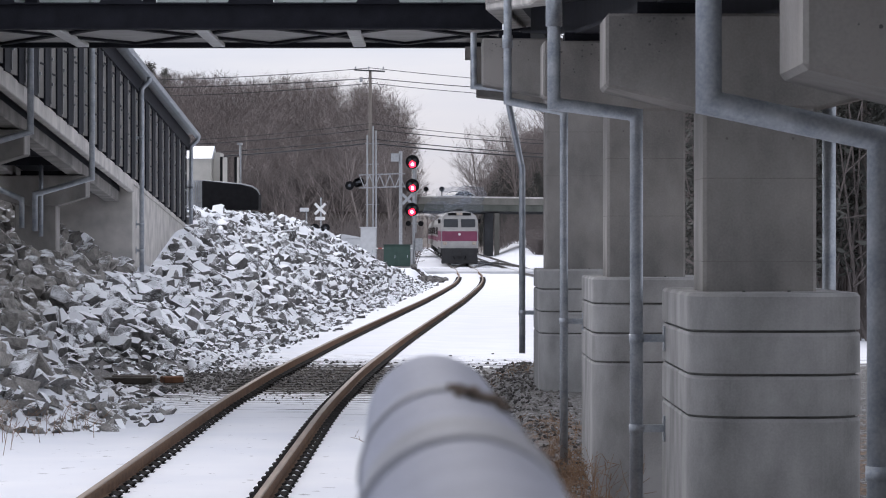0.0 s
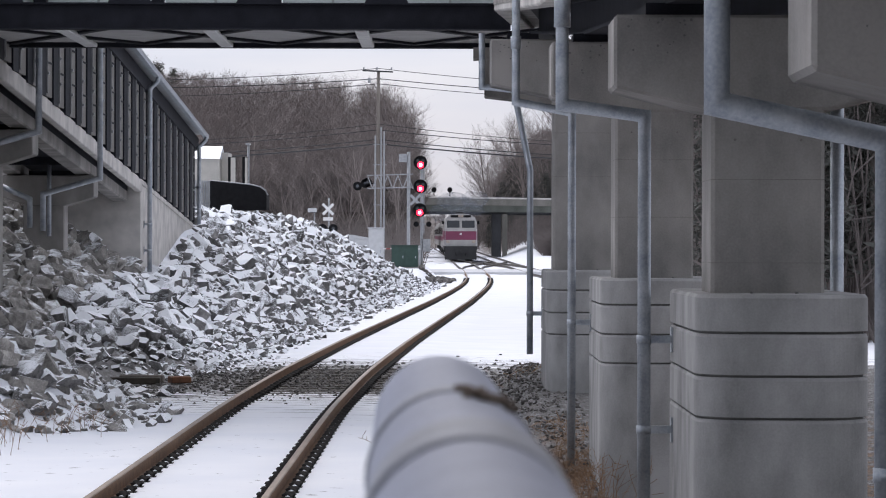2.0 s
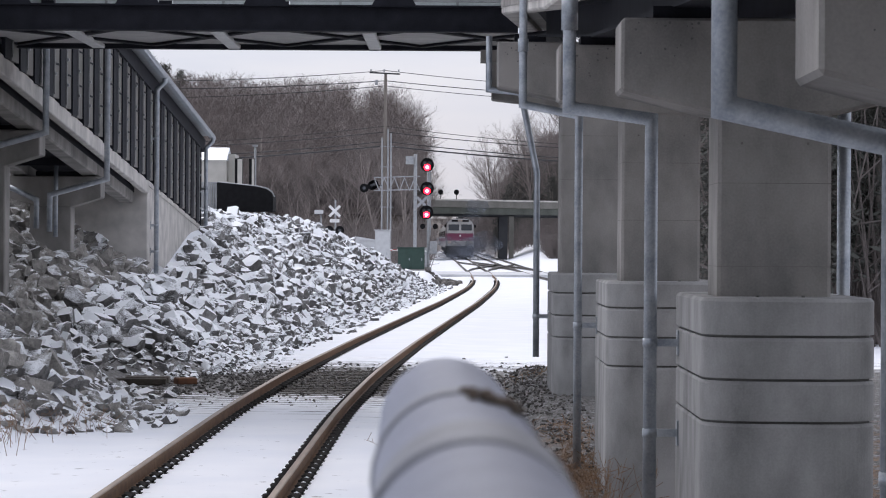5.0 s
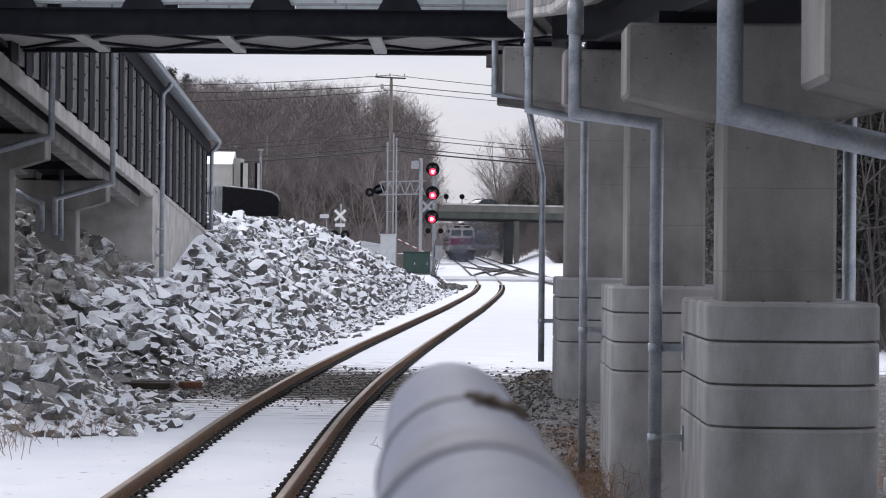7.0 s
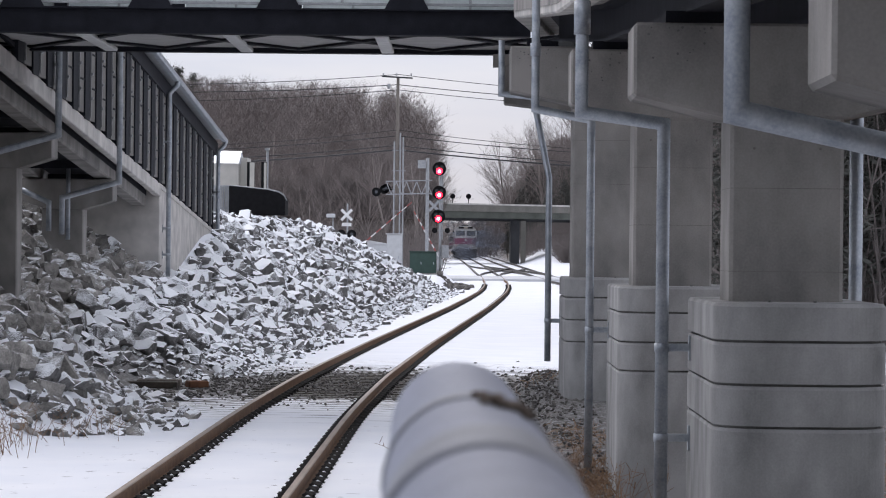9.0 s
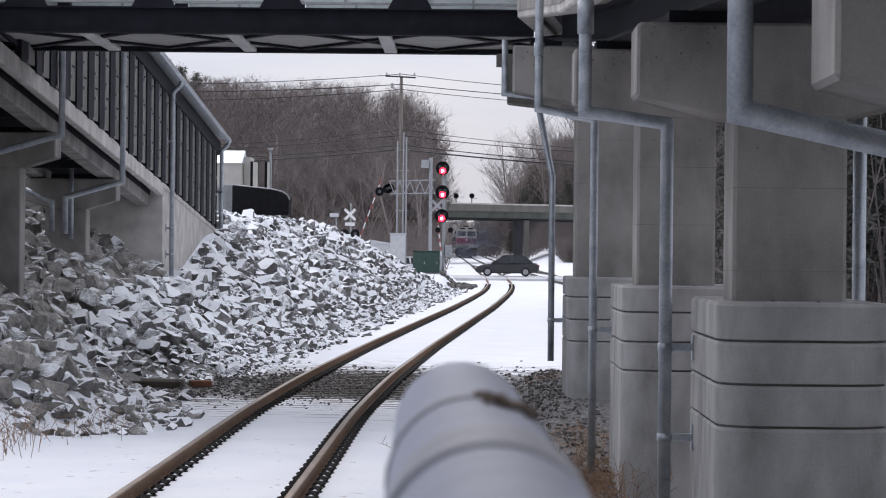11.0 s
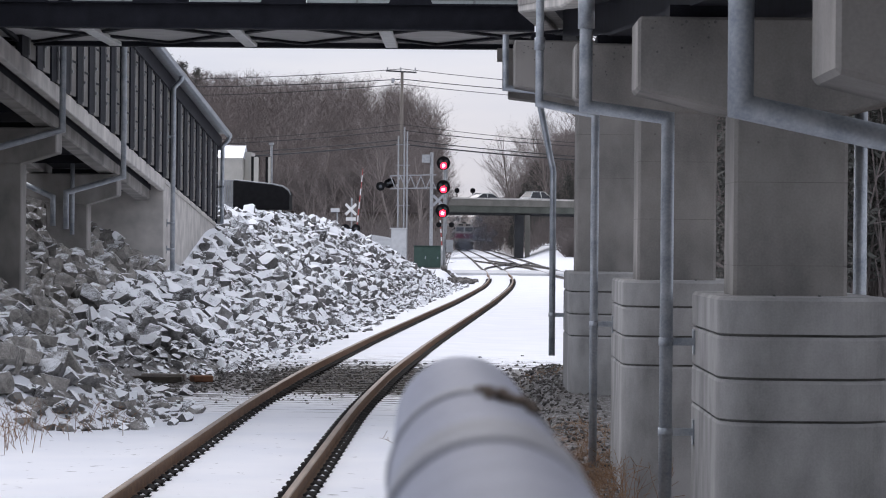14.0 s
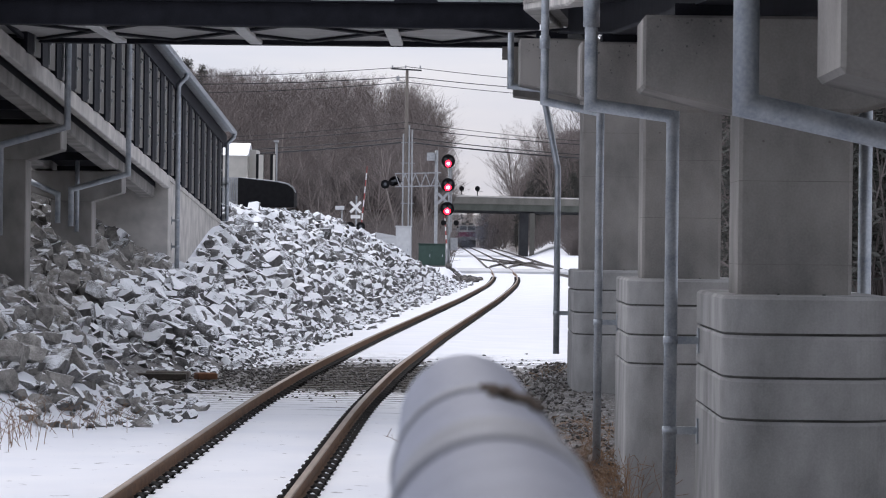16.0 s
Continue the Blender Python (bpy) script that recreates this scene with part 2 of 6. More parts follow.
def lie(x, y):
    """Height of the ground."""
    off = x - line_x(y)
    dry = smooth(43, 49, y) * smooth(60, 55, y)
    z = line_z(y) - 0.153 - 0.033 * dry - 0.03 * smooth(1.2, 1.8, abs(off)) + bank(x, y)
    z -= 0.25 * smooth(1.6, 3.2, off) * smooth(60, 20, y)
    z += 0.75 * smooth(-2.6, -3.6, off) * smooth(-14, -9, off) * smooth(168, 182, y) * smooth(210, 203, y)
    z += 0.62 * smooth(0.2, 1.1, x) * smooth(24, 38, y) * smooth(50, 45, y)
    z += smooth(670, 780, y) * 9.5
    if y > 190:
        left = max(0.0, -off - 5)
        z += smooth(240, 560, y) * min(left * 0.5, 19.0)
        right = max(0.0, off - 6.2)
        z += smooth(298, 334, y) * min(max(0.0, off - 5.4) * 0.3, 0.9)
        z += smooth(325, 370, y) * min(right * 0.27, 5.5) + smooth(400, 620, y) * min(max(0.0, off - 6) * 0.3, 8.0)
    z += 0.03 * noise.noise((x * 0.5, y * 0.35, 0)) * smooth(0.9, 2.0, abs(off))
    return z


def grid_steps(*stretches):
    out = []
    for a, b, s in stretches:
        out += list(np.arange(a, b, s))
    return out + [stretches[-1][1]]


def make_ground():
    xs = grid_steps((-900, -100, 100), (-100, -20, 8), (-20, -8, 1.5), (-8, 6, 0.25), (6, 20, 1.0), (20, 100, 10), (100, 900, 100))
    ys = grid_steps((-300, -40, 40), (-40, 8, 6), (8, 90, 0.5), (90, 260, 2), (260, 420, 6), (420, 700, 20), (700, 3000, 230))
    verts = [(x, y, lie(x, y)) for y in ys for x in xs]
    k = len(xs)
    faces = [(j * k + i, j * k + i + 1, (j + 1) * k + i + 1, (j + 1) * k + i) for j in range(len(ys) - 1) for i in range(k - 1)]
    me = bpy.data.meshes.new("ground")
    me.from_pydata(verts, [], faces)
    me.polygons.foreach_set("use_smooth", [True] * len(me.polygons))
    m = bpy.data.materials.new("snow over ballast and leaf litter")
    m.use_nodes = True
    n, l = m.node_tree.nodes, m.node_tree.links
    b = n["Principled BSDF"]
    b.inputs["Roughness"].default_value = 0.8
    geo = n.new("ShaderNodeNewGeometry")
    sep = n.new("ShaderNodeSeparateXYZ")
    l.new(geo.outputs["Position"], sep.inputs[0])

    def tex(scale, detail=5.0):
        t = n.new("ShaderNodeTexNoise")
        t.inputs["Scale"].default_value, t.inputs["Detail"].default_value = scale, detail
        l.new(geo.outputs["Position"], t.inputs["Vector"])
        return t.outputs[0]

    def math_node(op, a, c, clamp=False):
        t = n.new("ShaderNodeMath")
        t.operation, t.use_clamp = op, clamp
        for i, v in enumerate((a, c)):
            if isinstance(v, (int, float)):
                t.inputs[i].default_value = v
            else:
                l.new(v, t.inputs[i])
        return t.outputs[0]

    def step(v, a, c):
        t = n.new("ShaderNodeMapRange")
        t.interpolation_type = "SMOOTHSTEP"
        t.inputs[1].default_value, t.inputs[2].default_value = a, c
        l.new(v, t.inputs[0])
        return t.outputs[0]

    def ramp(v, stops):
        t = n.new("ShaderNodeValToRGB")
        t.color_ramp.elements[0].position, t.color_ramp.elements[0].color = stops[0][0], (*stops[0][1], 1)
        t.color_ramp.elements[1].position, t.color_ramp.elements[1].color = stops[1][0], (*stops[1][1], 1)
        for p, c in stops[2:]:
            t.color_ramp.elements.new(p).color = (*c, 1)
        l.new(v, t.inputs[0])
        return t.outputs[0]

    def over(fac, a, c):
        t = n.new("ShaderNodeMix")
        t.data_type = "RGBA"
        l.new(fac, t.inputs[0]), l.new(a, t.inputs[6]), l.new(c, t.inputs[7])
        return t.outputs[2]

    X, Y = sep.outputs[0], sep.outputs[1]
    rough_edge = math_node("MULTIPLY", math_node("SUBTRACT", tex(1.3), 0.5), 9.0)
    wave = n.new("ShaderNodeMath")
    wave.operation = "SINE"
    l.new(math_node("MULTIPLY", Y, 2 * math.pi / 0.61), wave.inputs[0])
    # the ties hold the snow, so the edge runs in bars
    wy = math_node("ADD", math_node("ADD", Y, rough_edge), math_node("MULTIPLY", math_node("MULTIPLY", wave.outputs[0], tex(2.5)), 2.4))
    wy = math_node("ADD", wy, math_node("MULTIPLY", math_node("SUBTRACT", tex(9.0, 6.0), 0.5), 9.0))
    # dry strip below the footbridge
    strip = math_node("MULTIPLY", step(wy, 44.5, 48.0), step(wy, 58.5, 56.0))
    bars = math_node("MULTIPLY", step(wave.outputs[0], 0.35, 0.8), math_node("MULTIPLY", step(math_node("ADD", Y, rough_edge), 39.5, 45.0), step(math_node("ADD", Y, rough_edge), 64.0, 57.5)))
    bars = math_node("MULTIPLY", bars, step(tex(3.5, 7.0), 0.40, 0.56))
    strip = math_node("MAXIMUM", strip, bars)
    # dry ground below the raised walkway
    wx = math_node("ADD", X, math_node("MULTIPLY", math_node("SUBTRACT", tex(2.2), 0.5), 2.0))
    below = math_node("MULTIPLY", step(wx, -0.1, 0.5), step(wy, 47.5, 45.0))
    bare = math_node("MAXIMUM", strip, below)
    patch = step(tex(14.0, 8.0), 0.36, 0.5)
    dusted = math_node("MULTIPLY", bare, math_node("ADD", math_node("MULTIPLY", patch, 0.22), 0.78))
    # tufts that show through the snow beside the rails
    specks = math_node("MULTIPLY", step(tex(5.0, 8.0), 0.66, 0.72), step(Y, 60.0, 30.0))
    dusted = math_node("MAXIMUM", dusted, math_node("MULTIPLY", specks, 0.6))
    # leaf litter in the woods
    woods = math_node("MULTIPLY", step(math_node("ADD", Y, math_node("MULTIPLY", X, -2.0)), 255.0, 300.0), step(math_node("ADD", X, rough_edge), -4.0, -7.0))
    woods2 = math_node("MULTIPLY", step(Y, 345.0, 385.0), step(math_node("ADD", X, rough_edge), 2.5, 5.5))
    woods = math_node("MAXIMUM", woods, woods2)
    woods3 = math_node("MULTIPLY", step(Y, 74.0, 84.0), math_node("MULTIPLY", step(math_node("ADD", X, rough_edge), 6.5, 8.5), step(Y, 185.0, 165.0)))
    woods = math_node("MAXIMUM", woods, woods3)
    woods = math_node("MAXIMUM", woods, step(Y, 600.0, 680.0))
    dead = math_node("MULTIPLY", math_node("MULTIPLY", step(wx, 0.5, 0.9), step(tex(3.0, 6.0), 0.42, 0.54)), math_node("MULTIPLY", step(wy, 34.5, 31.0), step(wy, 17.0, 21.0)))
    gravel = ramp(tex(38.0, 3.0), [(0.36, (0.024, 0.022, 0.02)), (0.7, (0.19, 0.178, 0.167))])
    snow = ramp(tex(0.7), [(0.3, (0.74, 0.76, 0.81)), (0.7, (0.81, 0.82, 0.85))])
    litter = ramp(tex(0.9, 8.0), [(0.3, (0.045, 0.035, 0.03)), (0.75, (0.15, 0.12, 0.10))])
    c = over(dusted, snow, gravel)
    c = over(dead, c, ramp(tex(24.0, 6.0), [(0.32, (0.032, 0.021, 0.014)), (0.7, (0.24, 0.145, 0.085))]))
    c = over(woods, c, litter)
    l.new(c, b.inputs["Base Color"])
    bp = n.new("ShaderNodeBump")
    bp.inputs["Strength"].default_value, bp.inputs["Distance"].default_value = 0.5, 0.03
    l.new(math_node("ADD", math_node("MULTIPLY", tex(34.0, 3.0), math_node("ADD", dusted, 0.05)), math_node("MULTIPLY", tex(3.0), 0.4)), bp.inputs["Height"])
    l.new(bp.outputs[0], b.inputs["Normal"])
    me.materials.append(m)
    tagged(new("ground", me), "snow-covered ground with bare ballast under the bridges", "ground", kind="structure")


make_ground()


# ---- railway track ----
def sweep(bm, section, ys, cx, cz, mat_of=None):
    """A section of (x, z) swept along the line."""
    rows = []
    for y in ys:
        x0, z0 = cx(y), cz(y)
        rows.append([bm.verts.new((x0 + a, y, z0 + c)) for a, c in section])
    k = len(section)
    for r, s in zip(rows, rows[1:]):
        for j in range(k):
            f = bm.faces.new((r[j], r[(j + 1) % k], s[(j + 1) % k], s[j]))
            if mat_of:
                f.material_index = mat_of(j)
    bm.faces.new(rows[0])
    bm.faces.new(rows[-1][::-1])


RAIL = [(-0.075, -0.17), (0.075, -0.17), (0.075, -0.158), (0.012, -0.135), (0.012, -0.045), (0.036, -0.036),
        (0.036, -0.008), (0.026, 0.0), (-0.026, 0.0), (-0.036, -0.008), (-0.036, -0.036), (-0.012, -0.045), (-0.012, -0.135), (-0.075, -0.158)]
GAUGE = 1.507


def make_rails(track, cx, ys, name_label, mats=None):
    for s in (-1, 1):
        bm = B()
        sweep(bm, RAIL, ys, lambda y: cx(y) + s * GAUGE / 2, line_z, lambda j: 1 if j in (6, 7, 8) else 0)
        part("rail", bm, mats or [RAIL_RUST, RAIL_TOP], track, name_label)


track = thing("railway_track", 0, 0, 0, "curving single railway track half buried in snow", "railway track")
make_rails(track, line_x, list(np.arange(-20, 60, 2.0)) + list(np.arange(60, 221, 2.5)), "brown rusty steel rail with worn head")
make_rails(track, line_x, list(np.arange(220, 560, 2.5)), "dark wet rail in the snow", [RAIL_DARK, RAIL_DARK])


# ---- raised walkway on piers beside the track ----
# pier: y of the column's face, column's left x, tip of the cap, underside of the cap's tip, top of the cap
PIERS = [(11.1, 1.98, 1.334, 2.80, 3.31), (20.15, 1.75, 1.095, 3.21, 3.70), (29.2, 1.60, 0.975, 3.60, 4.13),
         (38.3, 1.31, 0.50, 4.20, 4.78), (47.4, 1.85, 0.53, 4.50, 5.15)]
COL = 0.765


def rounded(x0, x1, y0, y1, r, n=6):
    pts = []
    for cx, cy, a0 in ((x1 - r, y1 - r, 0), (x0 + r, y1 - r, 90), (x0 + r, y0 + r, 180), (x1 - r, y0 + r, 270)):
        for i in range(n + 1):
            a = radians(a0 + 90 * i / n)
            pts.append((cx + r * math.cos(a), cy + r * math.sin(a)))
    return pts


def make_pier(y, cl, tip, low, top):
    g = thing("walkway_pier", cl + COL / 2, y + COL / 2, -0.5, "grey cast concrete pier with a square column and cantilevered cap", "pier", "piers under the walkway")
    ox, oy, oz = g.location
    right = 2 * (cl + COL / 2) - tip

    def at(bm):
        bmesh.ops.translate(bm, verts=bm.verts[:], vec=(-ox, -oy, -oz))
        return bm
    bm = B()
    c = 0.025
    prism(bm, [(cl + c, y), (cl + COL - c, y), (cl + COL, y + c), (cl + COL, y + COL - c), (cl + COL - c, y + COL), (cl + c, y + COL), (cl, y + COL - c), (cl, y + c)], -0.5, low - 0.02)
    col = part("column", at(bm), CONCRETE, g, "square grey concrete column with chamfered edges")
    # shallow pour lines round the column
    for z in (low - 0.62, low - 1.18):
        if z > 1.9:
            bm = B()
            box(bm, cl - 0.001, cl + COL + 0.001, y - 0.001, y + COL + 0.001, z, z + 0.004)
            part("pour_line", at(bm), POUR, col)
    # cap: tapers up towards its tips
    bm = B()
    drop = 0.15
    f, e = y - 0.02, y + COL + 0.02
    prof = [(tip, low), (cl - 0.02, low - drop), (cl + COL + 0.02, low - drop), (right, low), (right, top), (tip, top)]
    a = [bm.verts.new((px, f, pz)) for px, pz in prof]
    b = [bm.verts.new((px, e, pz)) for px, pz in prof]
    bm.faces.new(a), bm.faces.new(b[::-1])
    for i in range(6):
        bm.faces.new((a[i], b[i], b[(i + 1) % 6], a[(i + 1) % 6]))
    cap = part("cap", at(bm), CONCRETE, g, "tapered concrete pier cap", bevel=0.02)
    # form-tie holes in the column and pitting on the cap
    rnd = random.Random(int(y * 10))
    for z in (low - 0.35,):
        for hx in (0.16, COL - 0.16):
            bm = B()
            tube(bm, [(cl + hx, y - 0.003, z), (cl + hx, y + 0.01, z)], 0.009, 10)
            part("tie_hole", at(bm), POUR, col)
    for _ in range(16):
        bm = B()
        px, pz = rnd.uniform(tip + 0.08, tip + 0.6), top - 0.03 - abs(rnd.gauss(0, 0.14))
        tube(bm, [(px, y - 0.0225, pz), (px, y - 0.01, pz)], rnd.uniform(0.004, 0.011), 7)
        part("pit", at(bm), JOINT, cap)
    # bearing pads under the deck
    for bx in (tip + 0.42, right - 0.42):
        bm = B()
        box(bm, bx - 0.2, bx + 0.2, y + 0.12, y + COL - 0.12, top - 0.001, top + 0.09)
        part("bearing_pad", at(bm), BLACK_STEEL, g)
    # rounded crash wall with three grooves
    top_c = 1.83
    bands = [top_c, 1.575, 1.294, 1.02, -0.6]
    x0, x1, y0, y1 = cl - (0.15 if y < 25 else 0.17 if y < 35 else 0.10), cl + COL + 0.22, y - 0.85, y + 2.05
    wall = None
    if y < 15:
        return g
    for i, (zt, zb) in enumerate(zip(bands, bands[1:])):
        bm = B()
        k = 0.010 if i else 0.018
        o, q = rounded(x0, x1, y0, y1, 0.36, 16), rounded(x0 + k, x1 - k, y0 + k, y1 - k, 0.35, 16)
        z_in = zb + 0.018
        rows = [[bm.verts.new((px, py, z)) for px, py in ring] for ring, z in ((o, z_in), (o, zt - 0.022), (q, zt))]
        for r, s in zip(rows, rows[1:]):
            for j in range(len(r)):
                bm.faces.new((r[j], r[(j + 1) % len(r)], s[(j + 1) % len(r)], s[j]))
        bm.faces.new(rows[-1]), bm.faces.new(rows[0][::-1])
        part("crash_wall_band", at(bm), CONCRETE_COLLAR, g, "rounded concrete crash wall course")
    bm = B()
    prism(bm, rounded(x0 + 0.03, x1 - 0.03, y0 + 0.03, y1 - 0.03, 0.31), -0.5, top_c - 0.03)
    part("crash_wall_joint", at(bm), JOINT, g, "recessed dark joint")
    # bolts and dirt on the crash wall's rim
    for bx in (cl + 0.25, cl + 0.55):
        bm = B()
        tube(bm, [(bx, y - 0.25, top_c - 0.002), (bx, y - 0.25, top_c + 0.012)], 0.012, 8)
        part("anchor_bolt", at(bm), JOINT, g)
    return g


for p in PIERS:
    make_pier(*p)


def make_walkway():
    g = thing("raised_walkway", 1.9, 20, 3.4, "sloping concrete walkway deck on dark steel girders", "walkway")
    ox, oy, oz = g.location
    ends = [(2.0, 1.95, 2.95)] + [(p[0] + COL / 2, (p[2] + 2 * (p[1] + COL / 2) - p[2]) / 2, p[4] + 0.09) for p in PIERS]
    for (y0, c0, z0), (y1, c1, z1) in zip(ends, ends[1:]):
        def ln(dx, dz, w, h, bm):
            beam(bm, (c0 + dx - ox, y0 - oy, z0 + dz - oz), (c1 + dx - ox, y1 - oy, z1 + dz - oz), w, h)
        bm = B()
        ln(0, 0.47, 2.3, 0.18, bm)
        part("deck", bm, CONCRETE, g)
        for s in (-0.55, 0.55):
            bm = B()
            ln(s, 0.36, 0.28, 0.04, bm), ln(s, 0.19, 0.02, 0.36, bm), ln(s, 0.02, 0.28, 0.035, bm)
            part("girder", bm, BLACK_STEEL, g, "dark painted steel girder")
        for s in (-1.02, 1.02):
            bm = B()
            ln(s, 0.52, 0.24, 0.46, bm)
            part("kerb_beam", bm, CONCRETE_PALE, g, "pale concrete edge beam", bevel=0.02)
        for s in (-1.1, 1.1):
            for z in (1.35, 1.85):
                bm = B()
                ln(s, z, 0.05, 0.05, bm)
                part("hand_bar", bm, BLACK_STEEL, g)
        k = 6
        for i in range(k):
            t = (i + 0.5) / k
            y, c, z = y0 + (y1 - y0) * t, c0 + (c1 - c0) * t, z0 + (z1 - z0) * t
            for s in (-1.1, 1.1):
                bm = B()
                box(bm, c + s - 0.03 - ox, c + s + 0.03 - ox, y - 0.04 - oy, y + 0.04 - oy, z + 0.7 - oz, z + 2.9 - oz)
                part("post", bm, BLACK_STEEL, g)
        bm = B()
        ln(0, 2.95, 2.9, 0.1, bm)
        part("canopy", bm, SOFFIT, g, "grey metal canopy over the walkway")


make_walkway()


def make_downspout(pts, r, brackets, label="galvanised steel downspout with elbows", sleeves=()):
    x, y, z = pts[-1]
    g = thing("downspout", x, y, z, label, "downspout", "downspouts of the walkways")
    off = Vector((x, y, z))
    bm = B()
    tube(bm, [Vector(p) - off for p in pts], r, 16)
    part("pipe", bm, GALV, g)
    for z0, z1, sx, sy in sleeves:
        bm = B()
        tube(bm, [Vector((sx, sy, z0)) - off, Vector((sx, sy, z1)) - off], r + 0.012, 16)
        part("sleeve", bm, GALV, g)
    for bz, length in brackets:
        bm = B()
        beam(bm, Vector((x, y, bz)) - off, Vector((x + length, y, bz)) - off, 0.03, 0.055)
        part("bracket", bm, GALV, g)
        bm = B()
        tube(bm, [Vector((x, y, bz - 0.03)) - off, Vector((x, y, bz + 0.03)) - off], r + 0.006, 16)
        part("strap", bm, GALV, g)
        bm = B()
        box(bm, length - 0.012, length, -0.05, 0.05, bz - z - 0.09, bz - z + 0.09)
        part("wall_plate", bm, GALV, g)
    return g


# (y, upper x, upper z of the elbow, lower x, lower elbow z, foot z)
make_downspout([(1.10, 12.4, 4.4), (1.10, 12.4, 2.735), (1.81, 12.4, 2.585), (1.81, 12.4, -0.4)], 0.055, [(1.2, 0.0)], sleeves=[(3.25, 3.35, 1.10, 12.4)])
make_downspout([(0.80, 21.6, 5.2), (0.80, 21.6, 3.16), (1.395, 21.6, 3.08), (1.395, 21.6, -0.42)], 0.048, [(1.47, 0.205), (0.82, 0.205)], sleeves=[(3.72, 3.96, 0.80, 21.6)])
make_downspout([(0.66, 30.6, 5.4), (0.66, 30.6, 3.61), (1.235, 30.6, 3.50), (1.235, 30.6, -0.30)], 0.042, [(1.36, 0.198)], sleeves=[(4.15, 4.28, 0.66, 30.6)])
make_downspout([(0.405, 39.7, 4.95), (0.405, 39.7, 4.24), (0.83, 39.7, 4.2), (1.05, 39.7, 3.14), (1.05, 39.7, 0.70)], 0.042, [(1.24, 0.163)])
make_downspout([(2.72, 21.1, 3.55), (2.72, 21.1, -0.42)], 0.048, [(1.3, -0.0)])


# ---- footbridge over the track ----
def make_footbridge():
    g = thing("footbridge", -4, 45.5, 5.28, "dark steel truss footbridge with grey soffit and strip lights", "footbridge")
    ox, oy, oz = g.location
    F, R, Z = 43.5, 47.55, 5.285
    x0, x1 = -12.5, 0.86

    def bx(name, mat_, a, b, c, d, e, f, label="", bevel=0.0):
        bm = B()
        box(bm, a - ox, b - ox, c - oy, d - oy, e - oz, f - oz)
        return part(name, bm, mat_, g, label, bevel)
    for y in (F, R):
        s = -1 if y == F else 1
        bx("bottom_chord", BLACK_STEEL, x0, x1, y - 0.02, y + 0.02, Z, Z + 0.36, "dark painted steel bottom chord")
        bx("bottom_flange", BLACK_STEEL, x0, x1, y - 0.13, y + 0.13, Z - 0.02, Z + 0.002)
        bx("top_flange", BLACK_STEEL, x0, x1, y - 0.13, y + 0.13, Z + 0.34, Z + 0.362)
        bx("top_chord", BLACK_STEEL, x0, x1, y - 0.13, y + 0.13, Z + 2.9, Z + 3.15)
        for i in range(8):
            x = x0 + 0.4 + i * 1.86
            bx("truss_post", BLACK_STEEL, x - 0.1, x + 0.1, y - 0.1, y + 0.1, Z + 0.36, Z + 2.9)
            # gusset plates and screens between the posts
            bm = B()
            prism(bm, [(-0.32, 0), (0.32, 0), (0.16, 0.30), (-0.16, 0.30)], -0.012, 0.012,
                  Matrix.Translation((x - ox, y - 0.12 - oy, Z + 0.36 - oz)) @ pose(0, 0, 0, 90))
            part("gusset", bm, BLACK_STEEL, g)
            if i < 7:
                bx("glazed_panel", SCREEN, x + 0.12, x + 1.74, y - 0.01, y + 0.01, Z + 0.46, Z + 2.75, "pale translucent screen panel")
                bx("panel_rail", GALV_DULL, x + 0.1, x + 1.76, y - 0.03, y + 0.03, Z + 0.42, Z + 0.455)
                bx("panel_mullion", GALV_DULL, x + 0.9, x + 0.94, y - 0.03, y + 0.03, Z + 0.46, Z + 2.75)
    bx("soffit", SOFFIT, x0, x1, F + 0.14, R - 0.14, Z + 0.055, Z + 0.13, "ribbed grey metal deck underside")
    # cross beams and wind bracing in plan
    for i in range(7):
        x = -11.2 + i * 2.12
        bm = B()
        beam(bm, (x - ox, F + 0.14 - oy, Z + 0.035 - oz), (x + 2.12 - ox, R - 0.14 - oy, Z + 0.035 - oz), 0.14, 0.036)
        part("wind_brace", bm, BLACK_STEEL, g)
        bm = B()
        beam(bm, (x + 2.12 - ox, F + 0.14 - oy, Z + 0.033 - oz), (x - ox, R - 0.14 - oy, Z + 0.033 - oz), 0.14, 0.036)
        part("wind_brace", bm, BLACK_STEEL, g)
    # strip lights across the soffit
    for px in (-7.85, -5.70, -3.55, -1.32):
        bx("strip_light", WHITE_PAINT, px - 0.10, px + 0.10, F + 0.32, R - 0.14, Z - 0.02, Z + 0.045, "white enamelled strip light fitting", 0.012)
    bx("bearing_shelf", CONCRETE, 0.35, 0.85, R - 0.3, R + 0.3, Z - 0.2, Z - 0.022)


SCREEN = shade("frosted screen", (0.62, 0.66, 0.66), (0.45, 0.5, 0.5), 2, 40, 0.4, 0, 0.02)
make_footbridge()


# ---- covered ramp that comes down beyond the footbridge ----
RX = -7.0


def ramp_top(y):
    """Top of the concrete edge of the ramp."""
    return 4.98 - (y - 47.3) * 0.0665


